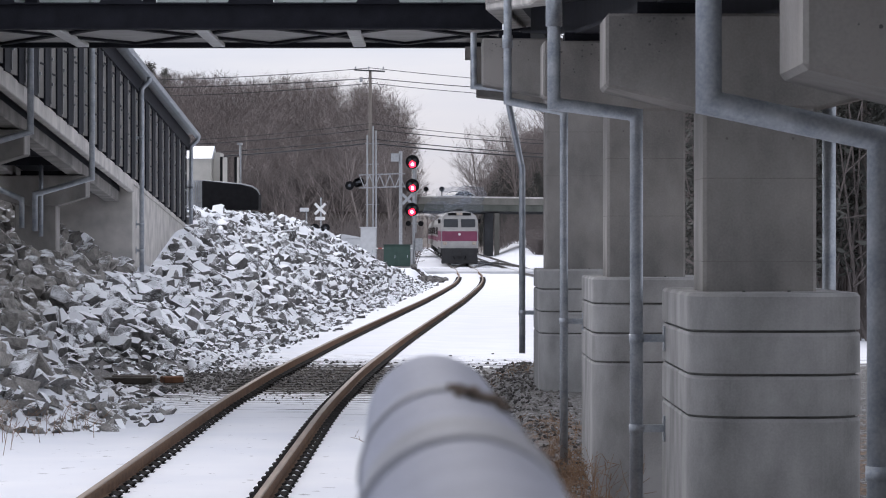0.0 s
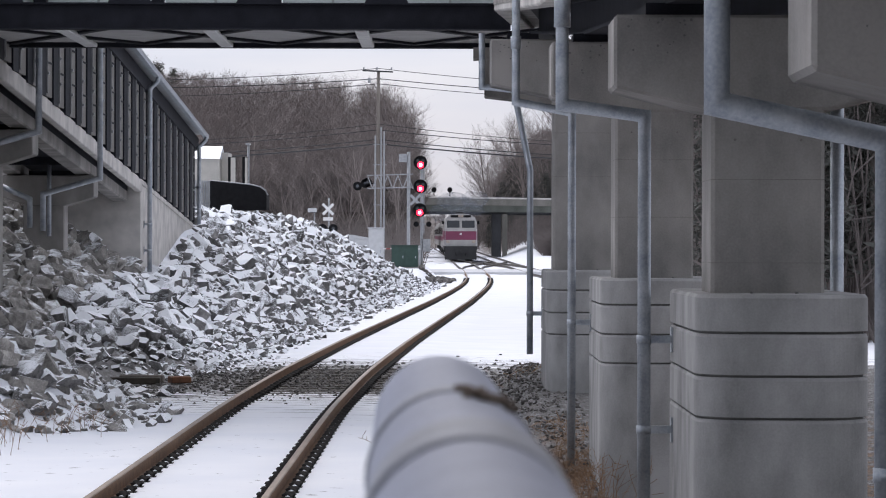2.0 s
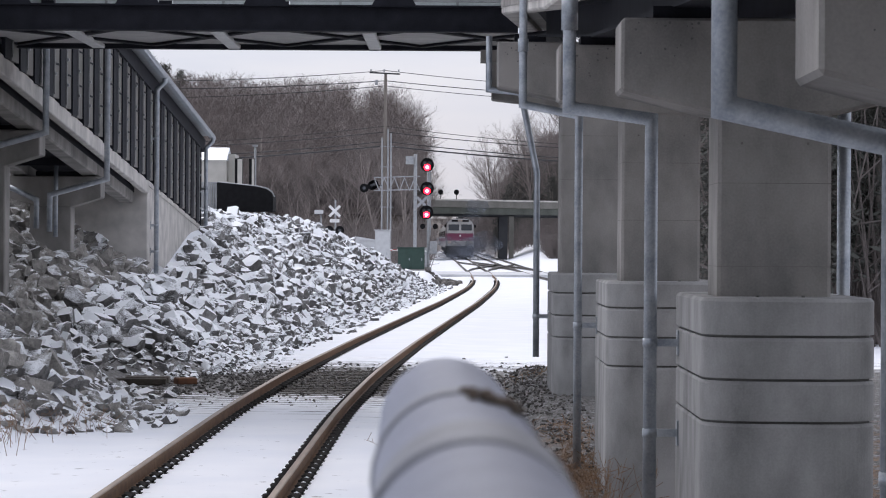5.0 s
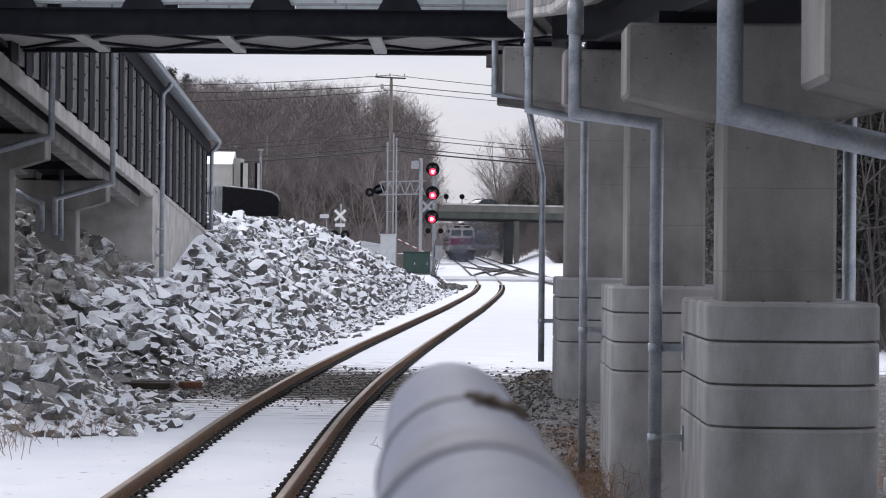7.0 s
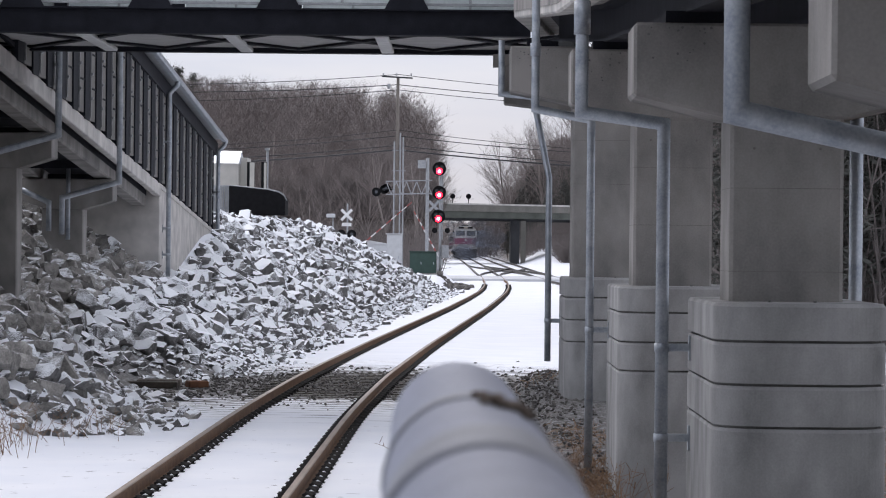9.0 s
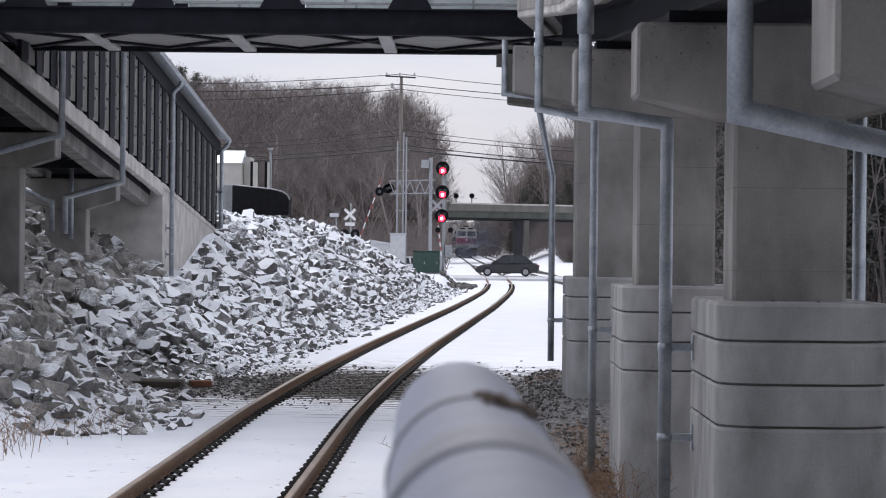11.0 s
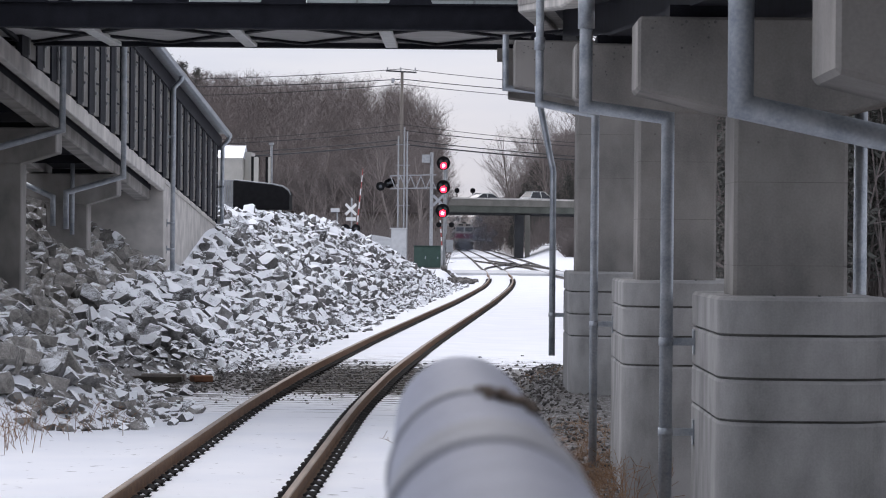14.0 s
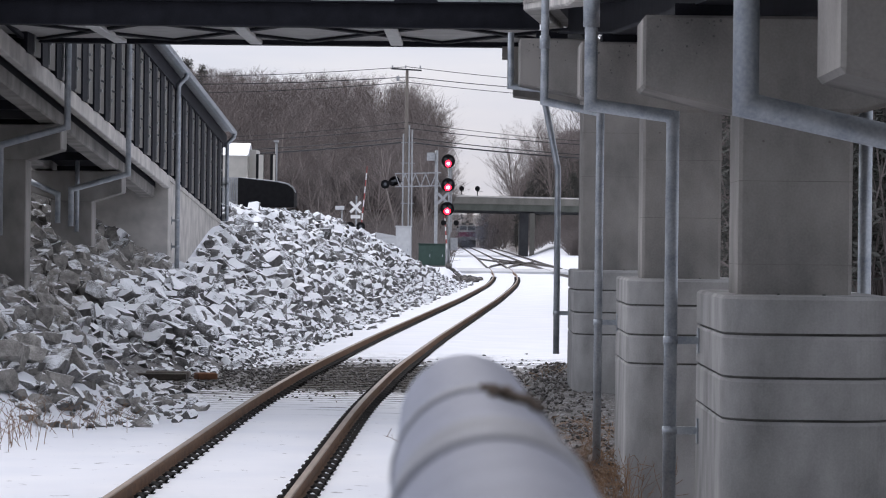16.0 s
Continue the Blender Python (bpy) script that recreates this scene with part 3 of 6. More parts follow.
def make_ramp():
    g = thing("covered_ramp", RX, 60, 2.0, "covered concrete ramp with dark steel screens and a sloping roof", "ramp")
    ox, oy, oz = g.location

    def ln(bm, y0, y1, x, dz, w, h):
        beam(bm, (x - ox, y0 - oy, ramp_top(y0) + dz - oz), (x - ox, y1 - oy, ramp_top(y1) + dz - oz), w, h)
    bm = B()
    ln(bm, 40, 67.8, RX - 0.07, -0.15, 0.14, 0.30)
    part("edge_beam", bm, CONCRETE_PALE, g, "pale concrete edge beam", 0.015)
    bm = B()
    ln(bm, 67.8, 81.2, RX - 0.16, -0.06, 0.34, 0.12)
    part("coping", bm, CONCRETE_PALE, g, "pale concrete coping", 0.015)
    # deck and cross beams are coloured black for the shade underneath
    bm = B()
    ln(bm, 40, 67.8, RX - 1.2, -0.22, 1.75, 0.12)
    part("deck", bm, BLACK_STEEL, g, "ramp deck coloured black for the shade on its underside")
    for x in (RX - 0.5, RX - 1.9):
        bm = B()
        ln(bm, 40, 67.7, x, -0.33, 0.34, 0.38)
        part("girder", bm, CONCRETE, g, "grey concrete girder", 0.03)
    for y in np.arange(44.0, 68.0, 3.0):
        bm = B()
        beam(bm, (RX - 0.55 - ox, y - oy, ramp_top(y) - 0.42 - oz), (RX - 2.0 - ox, y - oy, ramp_top(y) - 0.42 - oz), 0.2, 0.16)
        part("cross_beam", bm, BLACK_STEEL, g)
    # black sheet put in for the shaded opening between the girders
    bm = B()
    ln(bm, 40, 67.7, RX - 1.2, -0.30, 1.35, 0.03)
    part("underside_shade", bm, BLACK_STEEL, g, "black sheet standing for the dark opening under the ramp")
    # roof with gutter
    bm = B()
    ln(bm, 40, 82.2, RX - 1.0, 2.52, 2.5, 0.06)
    part("roof", bm, GALV_DULL, g, "sloping metal roof")
    bm = B()
    ln(bm, 40, 82.2, RX + 0.28, 2.44, 0.14, 0.13)
    part("gutter", bm, GALV, g, "galvanised gutter", 0.02)
    bm = B()
    ln(bm, 40, 82.2, RX + 0.02, 2.22, 0.1, 0.34)
    part("eaves_beam", bm, BLACK_STEEL, g)
    bm = B()
    ln(bm, 40, 82.2, RX - 0.06, 0.20, 0.06, 0.07)
    part("bottom_rail", bm, BLACK_STEEL, g)
    # screens between the posts, with a bright stub rail on each
    y = 46.4
    while y < 81.2:
        z = ramp_top(y)
        bm = B()
        box(bm, RX - 0.08 - ox, RX + 0.025 - ox, y - 0.33 - oy, y + 0.33 - oy, z - oz - 0.02, z + 2.4 - oz)
        part("post", bm, BLACK_STEEL, g, "black painted steel post")
        bm = B()
        box(bm, RX - 0.01 - ox, RX + 0.045 - ox, y + 0.335 - oy, y + 0.40 - oy, z + 0.03 - oz, z + 2.15 - oz)
        angle = part("post_angle", bm, FRAME_GREY, g, "grey metal edge angle")
        for dz in (0.35, 0.8, 1.25, 1.7):
            bm = B()
            box(bm, RX + 0.045 - ox, RX + 0.075 - ox, y + 0.33 - oy, y + 0.41 - oy, z + dz - oz, z + dz + 0.05 - oz)
            part("clip", bm, GALV_DULL, angle)
        y2 = y + 1.62
        if y2 < 81.5:
            zm = ramp_top(y + 0.8)
            bm = B()
            box(bm, RX - 0.04 - ox, RX - 0.005 - ox, y + 0.40 - oy, y2 - 0.335 - oy, zm + 0.04 - oz, zm + 2.12 - oz)
            pn = part("screen_panel", bm, PANEL_GREY, g, "grey-brown perforated metal screen")
            for dz in (0.62, 1.25, 1.85):
                bm = B()
                box(bm, RX - 0.004 - ox, RX + 0.012 - ox, y + 0.42 - oy, y2 - 0.36 - oy, zm + dz - oz, zm + dz + 0.03 - oz)
                part("screen_rail", bm, BLACK_STEEL, pn)
        y = y2
    # the far side's screen, seen through the gaps
    bm = B()
    ln(bm, 40, 81.6, RX - 2.1, 1.2, 0.05, 2.2)
    part("rear_screen", bm, PANEL_GREY, g)
    bm = B()
    box(bm, RX - 2.1 - ox, RX - ox, 81.7 - oy, 81.8 - oy, ramp_top(81.8) - oz, ramp_top(81.8) + 2.3 - oz)
    part("end_frame", bm, BLACK_STEEL, g)


make_ramp()


def make_retaining_wall():
    y0, y1 = 67.8, 81.2
    bm = B()
    v = []
    for x in (RX - 2.3, RX - 0.02):
        v.append([bm.verts.new((x, y, z)) for y, z in ((y0, -0.5), (y1, -0.5), (y1, ramp_top(y1) - 0.1), (y0, ramp_top(y0) - 0.1))])
    bm.faces.new(v[0]), bm.faces.new(v[1][::-1])
    for i in range(4):
        bm.faces.new((v[0][i], v[1][i], v[1][(i + 1) % 4], v[0][(i + 1) % 4]))
    tagged(link("wall_retaining", bm, CONCRETE_PALE, bevel=0.02), "grey concrete retaining wall of the ramp", "wall", kind="structure")


make_retaining_wall()
# backing wall, added so that no bright sky shows beneath the ramp
bm = B()
box(bm, -11.2, -10.8, 36, 84, -0.5, 4.6)
tagged(link("wall_ramp_backing", bm, CONCRETE), "plain concrete wall added to close the bright gap under the ramp", "wall", kind="structure")


def make_ramp_pier(y):
    top = ramp_top(y) - 0.53 - 0.3
    g = thing("ramp_pier", RX - 1.18, y, 0.3, "grey concrete hammerhead pier under the covered ramp", "pier", "piers under the ramp")
    bm = B()
    box(bm, -0.5, 0.34, -0.3, 0.3, -0.3, top - 0.5)
    part("column", bm, CONCRETE, g, "square concrete column", 0.02)
    bm = B()
    prof = [(-0.95, top - 0.44), (-0.33, top - 0.63), (0.33, top - 0.63), (0.95, top - 0.44), (0.95, top), (-0.95, top)]
    a = [bm.verts.new((px, -0.35, pz)) for px, pz in prof]
    b = [bm.verts.new((px, 0.35, pz)) for px, pz in prof]
    bm.faces.new(a), bm.faces.new(b[::-1])
    for i in range(6):
        bm.faces.new((a[i], b[i], b[(i + 1) % 6], a[(i + 1) % 6]))
    part("cap", bm, CONCRETE, g, "tapered concrete cap", 0.02)
    return g


for y in (43.2, 52.1, 61.0):
    make_ramp_pier(y)


def ramp_spout(y, foot):
    z = ramp_top(y)
    if y < 62:
        pts = [(RX + 0.3, y, z + 2.4), (RX + 0.3, y, z + 2.3), (RX + 0.12, y, z + 2.1), (RX + 0.12, y, z - 0.78), (RX - 1.0, y, z - 1.10), (RX - 1.0, y, foot)]
    else:
        pts = [(RX + 0.3, y, z + 2.4), (RX + 0.3, y, z + 2.3), (RX + 0.12, y, z + 2.12), (RX + 0.12, y, foot)]
    make_downspout(pts, 0.055, [(z + 1.0, -0.12)] + ([(foot + 0.5, -0.12), (foot + 1.1, -0.12)] if y > 62 else []), "galvanised downspout along the covered ramp")



for y, foot in ((49.95, 2.2), (58.7, 2.4), (68.4, 1.5), (81.8, 2.6)):
    ramp_spout(y, foot)


make_downspout([(RX - 1.1, 60.35, 4.0), (RX - 1.1, 60.35, 2.3)], 0.045, [], "short galvanised drain pipe on the ramp pier")


make_downspout([(-9.04, 60.35, 3.30), (-8.49, 60.35, 3.05), (-8.49, 60.35, 2.47)], 0.055, [], "bent galvanised drain pipe beside the ramp pier")


# ---- stone slope ----
def stone_shapes(k, seed):
    rnd = random.Random(seed)
    out = []
    for _ in range(k):
        bm = B()
        # split blocks: skewed corners, some knocked off
        ax, ay, az = rnd.uniform(0.36, 0.58), rnd.uniform(0.24, 0.40), rnd.uniform(0.15, 0.29)
        skew = (rnd.gauss(0, 0.12), rnd.gauss(0, 0.12))
        for cx, cy, cz in itertools.product((-1, 1), repeat=3):
            w = [c * rnd.uniform(0.78, 1.04) for c in (cx, cy, cz)]
            w[0], w[1] = w[0] + skew[0] * w[2], w[1] + skew[1] * w[2]
            if rnd.random() < 0.62:
                for i in range(3):
                    q = list(w)
                    q[i] *= rnd.uniform(0.3, 0.75)
                    bm.verts.new((q[0] * ax, q[1] * ay, q[2] * az))
            else:
                bm.verts.new((w[0] * ax, w[1] * ay, w[2] * az))
        for _ in range(3):
            v = Vector((rnd.gauss(0, 1), rnd.gauss(0, 1), rnd.gauss(0, 1))).normalized()
            bm.verts.new((v.x * ax, v.y * ay, v.z * az))
        r = bmesh.ops.convex_hull(bm, input=bm.verts[:])
        bmesh.ops.delete(bm, geom=[e for e in r["geom_interior"] if isinstance(e, bmesh.types.BMVert)], context="VERTS")
        bm.verts.ensure_lookup_table()
        bm.verts.index_update()
        out.append((np.array([v.co[:] for v in bm.verts]), [tuple(v.index for v in f.verts) for f in bm.faces]))
        bm.free()
    return out


SHAPES = stone_shapes(40, 5)


def scatter(name, spots, materials, label, category, parent=None):
    """Many stones as one mesh; spots: (x, y, z, size, material)."""
    rnd = random.Random(len(spots))
    verts, faces, mats, base = [], [], [], 0
    for x, y, z, s, mi in spots:
        vs, fs = SHAPES[rnd.randrange(len(SHAPES))]
        r = np.array(Euler((rnd.gauss(0, 0.42), rnd.gauss(0.12, 0.42), rnd.uniform(0, 6.28))).to_matrix())
        w = (vs * s * np.array([1, rnd.uniform(0.75, 1.1), rnd.uniform(0.8, 1.25)])) @ r.T + np.array([x, y, z])
        verts.append(w)
        faces += [tuple(i + base for i in f) for f in fs]
        mats += [mi] * len(fs)
        base += len(vs)
    me = bpy.data.meshes.new(name)
    me.from_pydata(np.concatenate(verts).tolist(), [], faces)
    me.polygons.foreach_set("material_index", mats)
    for m in materials:
        me.materials.append(m)
    ob = new(name, me)
    if parent:
        ob.parent = parent
    return tagged(ob, label, category, kind="stuff")


def slope_spots():
    rnd = random.Random(11)
    out = []
    y = 36.4
    while y < 174:
        step = 0.22 if y < 75 else 0.25
        width = crest(y) / 0.82 + (3.0 if y > 70 else 1.6)
        u = -0.25 - 0.6 * rnd.random() ** 4
        while u < width:
            x, yy = toe(y) - u + rnd.uniform(-0.15, 0.15), y + rnd.uniform(-0.2, 0.2)
            s = 0.19 + 0.50 * rnd.random() ** 2.0
            if y < 62:
                s *= 0.85
            if u < 0.9:
                s *= 0.5 + 0.3 * max(0.0, u)
            inside = x < RX + 0.15 and 67.5 < yy < 81.5
            timbers = -5.9 < x < -4.3 and 49.6 < yy < 51.6
            if not inside and not timbers and x > -13:
                out.append((x, yy, lie(x, yy) + s * rnd.uniform(-0.05, 0.22), s))
            u += rnd.uniform(0.19, 0.37) * (0.85 if y < 62 else 1.0 if y < 120 else 1.15)
        y += step
    return out


def make_slope():
    rnd = random.Random(3)
    spots = []
    for x, y, z, s in slope_spots():
        dry = 0.75 * smooth(49, 41, y + rnd.uniform(-4, 4)) if y < 66 else 0.0
        if x < RX - 0.1 and y < 67:
            dry = 1.0
        spots.append((x, y, z, s, 1 if rnd.random() < (1.0 if dry == 1.0 else dry * 0.85) else 0))
    near = sorted((p for p in spots if 36 < p[1] < 58 and p[3] > 0.30), key=lambda p: -p[3])[:290]
    keep = set(near)
    base = scatter("stone_slope", [p for p in spots if p not in keep], [ROCK_SNOW, ROCK_BARE],
                   "broken granite riprap on a bank, dusted with snow", "riprap")
    for p in near:
        i = rnd.randrange(len(SHAPES))
        key = ("stone", i, p[4])
        if key not in STONE_MESH:
            me = bpy.data.meshes.new("stone")
            me.from_pydata(SHAPES[i][0].tolist(), [], SHAPES[i][1])
            me.materials.append((ROCK_SNOW, ROCK_BARE)[p[4]])
            STONE_MESH[key] = me
        ob = new("stone", STONE_MESH[key])
        ob.matrix_world = Matrix.LocRotScale(p[:3], Euler((rnd.gauss(0, 0.4), rnd.gauss(0.12, 0.4), rnd.uniform(0, 6.28))), (p[3], p[3] * rnd.uniform(0.75, 1.1), p[3] * rnd.uniform(0.8, 1.25)))
        ob.parent = base


STONE_MESH = {}
make_slope()


# ---- the platform's end rail in front of the camera ----
def make_handrail():
    g = thing("handrail", 0, 1.2, 0.9, "frosted white tubular handrail end with a twist of twine", "handrail")
    off = Vector((0, 1.2, 0.9))
    bm = B()
    r = 0.0366
    z = 2.0885 - r
    pts = [(0.033, -0.4, z), (0.0105, 0.8, z), (-0.0026, 1.5, z), (-0.0056, 1.66, z)]
    for i in range(1, 9):
        a = radians(90 * i / 8)
        pts.append((-0.0056 - 0.004 * math.sin(a), 1.66 + 0.14 * math.sin(a), z - 0.14 * (1 - math.cos(a))))
    pts.append((-0.010, 1.80, 0.9))
    tube(bm, [Vector(p) - off for p in pts], r, 32)
    part("pipe", bm, HANDRAIL, g)
    for y, w in ((1.27, 0.02), (1.0, 0.09)):
        bm = B()
        x = 0.0255 - y * 0.01875
        tube(bm, [Vector((x, y - w / 2 - 0.012, z)) - off, Vector((x, y - w / 2, z)) - off, Vector((x, y + w / 2, z)) - off, Vector((x, y + w / 2 + 0.012, z)) - off], r + 0.001, 32)
        part("pipe_band", bm, BAND_GREY, g, "slightly wider grey band round the pipe")
    bm = B()
    c = Vector((0.003, 1.2, z)) - off
    rnd = random.Random(5)
    for k in range(5):
        ring = [c + Vector((0.0385 * math.sin(radians(a)) - 0.0005, 0.03 * math.sin(radians(a) * 1.2) + rnd.gauss(0, 0.004), 0.0385 * math.cos(radians(a)) + rnd.uniform(-0.001, 0.002)))
                for a in range(-2 + rnd.randrange(12), 34 + rnd.randrange(20), 7)]
        tube(bm, ring, 0.0016, 5)
    part("twine", bm, TWINE, g, "brown twisted twine")


BAND_GREY = shade("grey pipe band", (0.50, 0.52, 0.58), (0.37, 0.385, 0.43), 30, 200, 0.6)
TWINE = shade("brown twine", (0.30, 0.24, 0.19), (0.17, 0.13, 0.10), 60, 300, 0.9)
make_handrail()


# ---- ties and rail clips ----
def make_ties():
    rnd = random.Random(2)
    bm = B()
    box(bm, -1.3, 1.3, -0.11, 0.11, -0.16, 0.0)
    soften(bm, 0.012)
    me = bpy.data.meshes.new("tie")
    bm.to_mesh(me), bm.free()
    me.materials.append(TIE)
    clip = []
    for i in range(290):
        y = 18.0 + i * 0.61
        ob = new("tie", me)
        ob.parent = track
        ob.matrix_basis = pose(line_x(y) + rnd.uniform(-0.02, 0.02), y, line_z(y) - 0.172, 0, 0, rnd.uniform(-0.6, 0.6))
        if y < 194:
            for s in (-1, 1):
                for e in (-1, 1):
                    clip.append((line_x(y) + s * GAUGE / 2 + e * 0.105, y, line_z(y) - 0.15, e))
    bm = B()
    for x, y, z, e in clip:
        pts = [(x - e * 0.05, y + 0.05, z + 0.015), (x - e * 0.01, y + 0.08, z + 0.035), (x + e * 0.055, y + 0.06, z + 0.03),
               (x + e * 0.06, y - 0.01, z + 0.035), (x + e * 0.0, y - 0.02, z + 0.045), (x + e * 0.055, y - 0.09, z + 0.02)]
        tube(bm, pts, 0.019, 4, caps=False)
        box(bm, x - 0.07, x + 0.07, y - 0.07, y + 0.07, z - 0.03, z + 0.004)
    tagged(part("rail_clip", bm, CLIP, track, "dark spring clips along both rails"), kind="stuff")


make_ties()


def second_x(y):
    return float(np.interp(y, [60, 120, 150, 180, 210, 250, 300, 340, 500, 700], [17.5, 12.2, 9.5, 7.6, 6.3, 5.0, 4.1, 3.6, 2.2, 0.6]))


siding = thing("railway_siding", 7, 210, 0, "second railway track joining beyond the level crossing", "railway track")
siding.location = (0, 0, 0)
make_rails(siding, second_x, list(np.arange(110, 560, 3.0)), "dark rusty rail in snow", [RAIL_DARK, RAIL_DARK])
crossover = thing("crossover_track", 0, 0, 0, "crossover tracks between the two lines", "railway track")
make_rails(crossover, lambda y: line_x(y) + (second_x(y) - line_x(y)) * smooth(296, 236, y), list(np.arange(236, 297, 3.0)), "rusty switch rail", [RAIL_DARK, RAIL_DARK])
make_rails(crossover, lambda y: line_x(y) + (second_x(y) - line_x(y)) * smooth(226, 282, y), list(np.arange(226, 283, 3.0)), "rusty switch rail", [RAIL_DARK, RAIL_DARK])


# ---- ballast stones in the dry strips ----
def make_ballast():
    rnd = random.Random(8)
    out = []
    for _ in range(5200):
        if rnd.random() < 0.5:
            y = rnd.gauss(51.8, 3.0)
            x = line_x(y) + rnd.uniform(-3.0, 3.2)
            if abs(abs(x - line_x(y)) - GAUGE / 2) < 0.13:
                continue
        else:
            y, x = rnd.uniform(18, 46), rnd.uniform(0.25, 1.55)
        s = rnd.uniform(0.03, 0.085) if y > 46 else rnd.uniform(0.022, 0.06)
        out.append((x, y, lie(x, y) + s * 0.1, s, 0))
    for _ in range(120):
        x, y = rnd.gauss(-0.75, 0.45), rnd.gauss(184, 3.5)
        s = rnd.uniform(0.15, 0.4)
        out.append((x, y, lie(x, y) + s * 0.25, s, 0))
    scatter("ballast", out, [GRAVEL], "loose grey crushed stone ballast", "ballast")


make_ballast()


# ---- level crossing ----
ASPHALT = shade("slushy asphalt", (0.62, 0.63, 0.66), (0.36, 0.365, 0.38), 0.6, 20, 0.7, bump=0.2)
SILVER = shade("brushed aluminium", (0.58, 0.59, 0.60), (0.46, 0.47, 0.48), 3, 40, 0.4, 0.4, 0.03)
GREEN = shade("dark green enamel", (0.028, 0.065, 0.05), (0.018, 0.045, 0.036), 3, 40, 0.5)
BEIGE = shade("beige painted siding", (0.48, 0.46, 0.42), (0.38, 0.365, 0.33), 2, 30, 0.7)
POLE_WOOD = shade("weathered pole wood", (0.23, 0.205, 0.18), (0.14, 0.122, 0.107), 6, 40, 0.9, bump=0.3, streak=(3, 3, 0.3))
BLACK = shade("black enamel", (0.014, 0.014, 0.015), (0.008, 0.008, 0.009), 6, 50, 0.9)
BLACK.node_tree.nodes["Principled BSDF"].inputs["Specular IOR Level"].default_value = 0.12
RED_PAINT = shade("red reflective stripe", (0.40, 0.09, 0.08), (0.28, 0.06, 0.055), 6, 40, 0.5)
RED_LAMP = glow("red signal lens", (1.0, 0.012, 0.03), 7.0)
RED_CORE = glow("hot centre of a red signal lens", (1.0, 0.45, 0.50), 9.0)
DIM_LENS = shade("unlit lens", (0.10, 0.11, 0.12), (0.05, 0.05, 0.06), 9, 40, 0.2)
CABLE = shade("black cable", (0.03, 0.03, 0.032), (0.02, 0.02, 0.022), 3, 20, 0.6)


def make_road():
    bm = B()
    xs = list(np.arange(-70, 71, 2.0))
    rows = []
    for y, dz in ((213.2, -0.3), (213.6, -0.02), (226.5, 0.09), (227.0, -0.3)):
        rows.append([bm.verts.new((x, y, (line_z(215) if dz > -0.1 else line_z(215) - 0.2) + dz)) for x in xs])
    for a, b in zip(rows, rows[1:]):
        for i in range(len(xs) - 1):
            bm.faces.new((a[i], a[i + 1], b[i + 1], b[i]))
    tagged(link("road_crossing", bm, ASPHALT), "slush-grey road across the tracks", "road", kind="structure")


make_road()
PAD = 0.78


def make_cabinet(name, x, y, w, d, h, mat_, label, ridge=0.0, doors=1, z=None):
    g = thing(name, x, y, lie(x, y) if z is None else z, label, "cabinet", "trackside cabinets")
    bm = B()
    box(bm, -w / 2 - 0.05, w / 2 + 0.05, -d / 2 - 0.05, d / 2 + 0.05, -0.3, 0.08)
    part("plinth", bm, CONCRETE, g)
    bm = B()
    box(bm, -w / 2, w / 2, -d / 2, d / 2, 0.08, h)
    body = part("body", bm, mat_, g, bevel=0.02)
    bm = B()
    prism(bm, [(-w / 2 - 0.06, 0), (w / 2 + 0.06, 0), (w / 2 + 0.06, 0.05), (0, 0.05 + ridge), (-w / 2 - 0.06, 0.05)], -d / 2 - 0.06, d / 2 + 0.06,
          Matrix.Translation((0, 0, h)) @ pose(0, 0, 0, 90))
    part("roof", bm, mat_, g)
    for i in range(doors):
        a = -w / 2 + 0.05 + i * (w - 0.1) / doors
        bm = B()
        box(bm, a + 0.02, a + (w - 0.1) / doors - 0.02, -d / 2 - 0.018, -d / 2 - 0.001, 0.18, h - 0.08)
        dr = part("door", bm, mat_, g, bevel=0.006)
        bm = B()
        hx = a + (w - 0.1) / doors - 0.12
        box(bm, hx - 0.02, hx + 0.02, -d / 2 - 0.05, -d / 2 - 0.019, h * 0.5 - 0.08, h * 0.5 + 0.08)
        part("handle", bm, GALV, dr)
    return g


make_cabinet("signal_cabinet", -4.42, 177, 0.88, 0.7, 2.75, SILVER, "tall silver aluminium signal cabinet in the snow", z=0.35)
make_cabinet("equipment_cabinet", -2.9, 189, 1.68, 0.9, 1.42, GREEN, "low dark green equipment cabinet in the snow", doors=2)
make_cabinet("relay_house", -6.85, 206, 2.5, 2.2, 2.1, SILVER, "grey aluminium relay house with a shallow gable", 0.22)


def disc(bm, r, y0, y1, x=0, z=0, n=28):
    tube(bm, [(x, y0, z), (x, y1, z)], r, n)


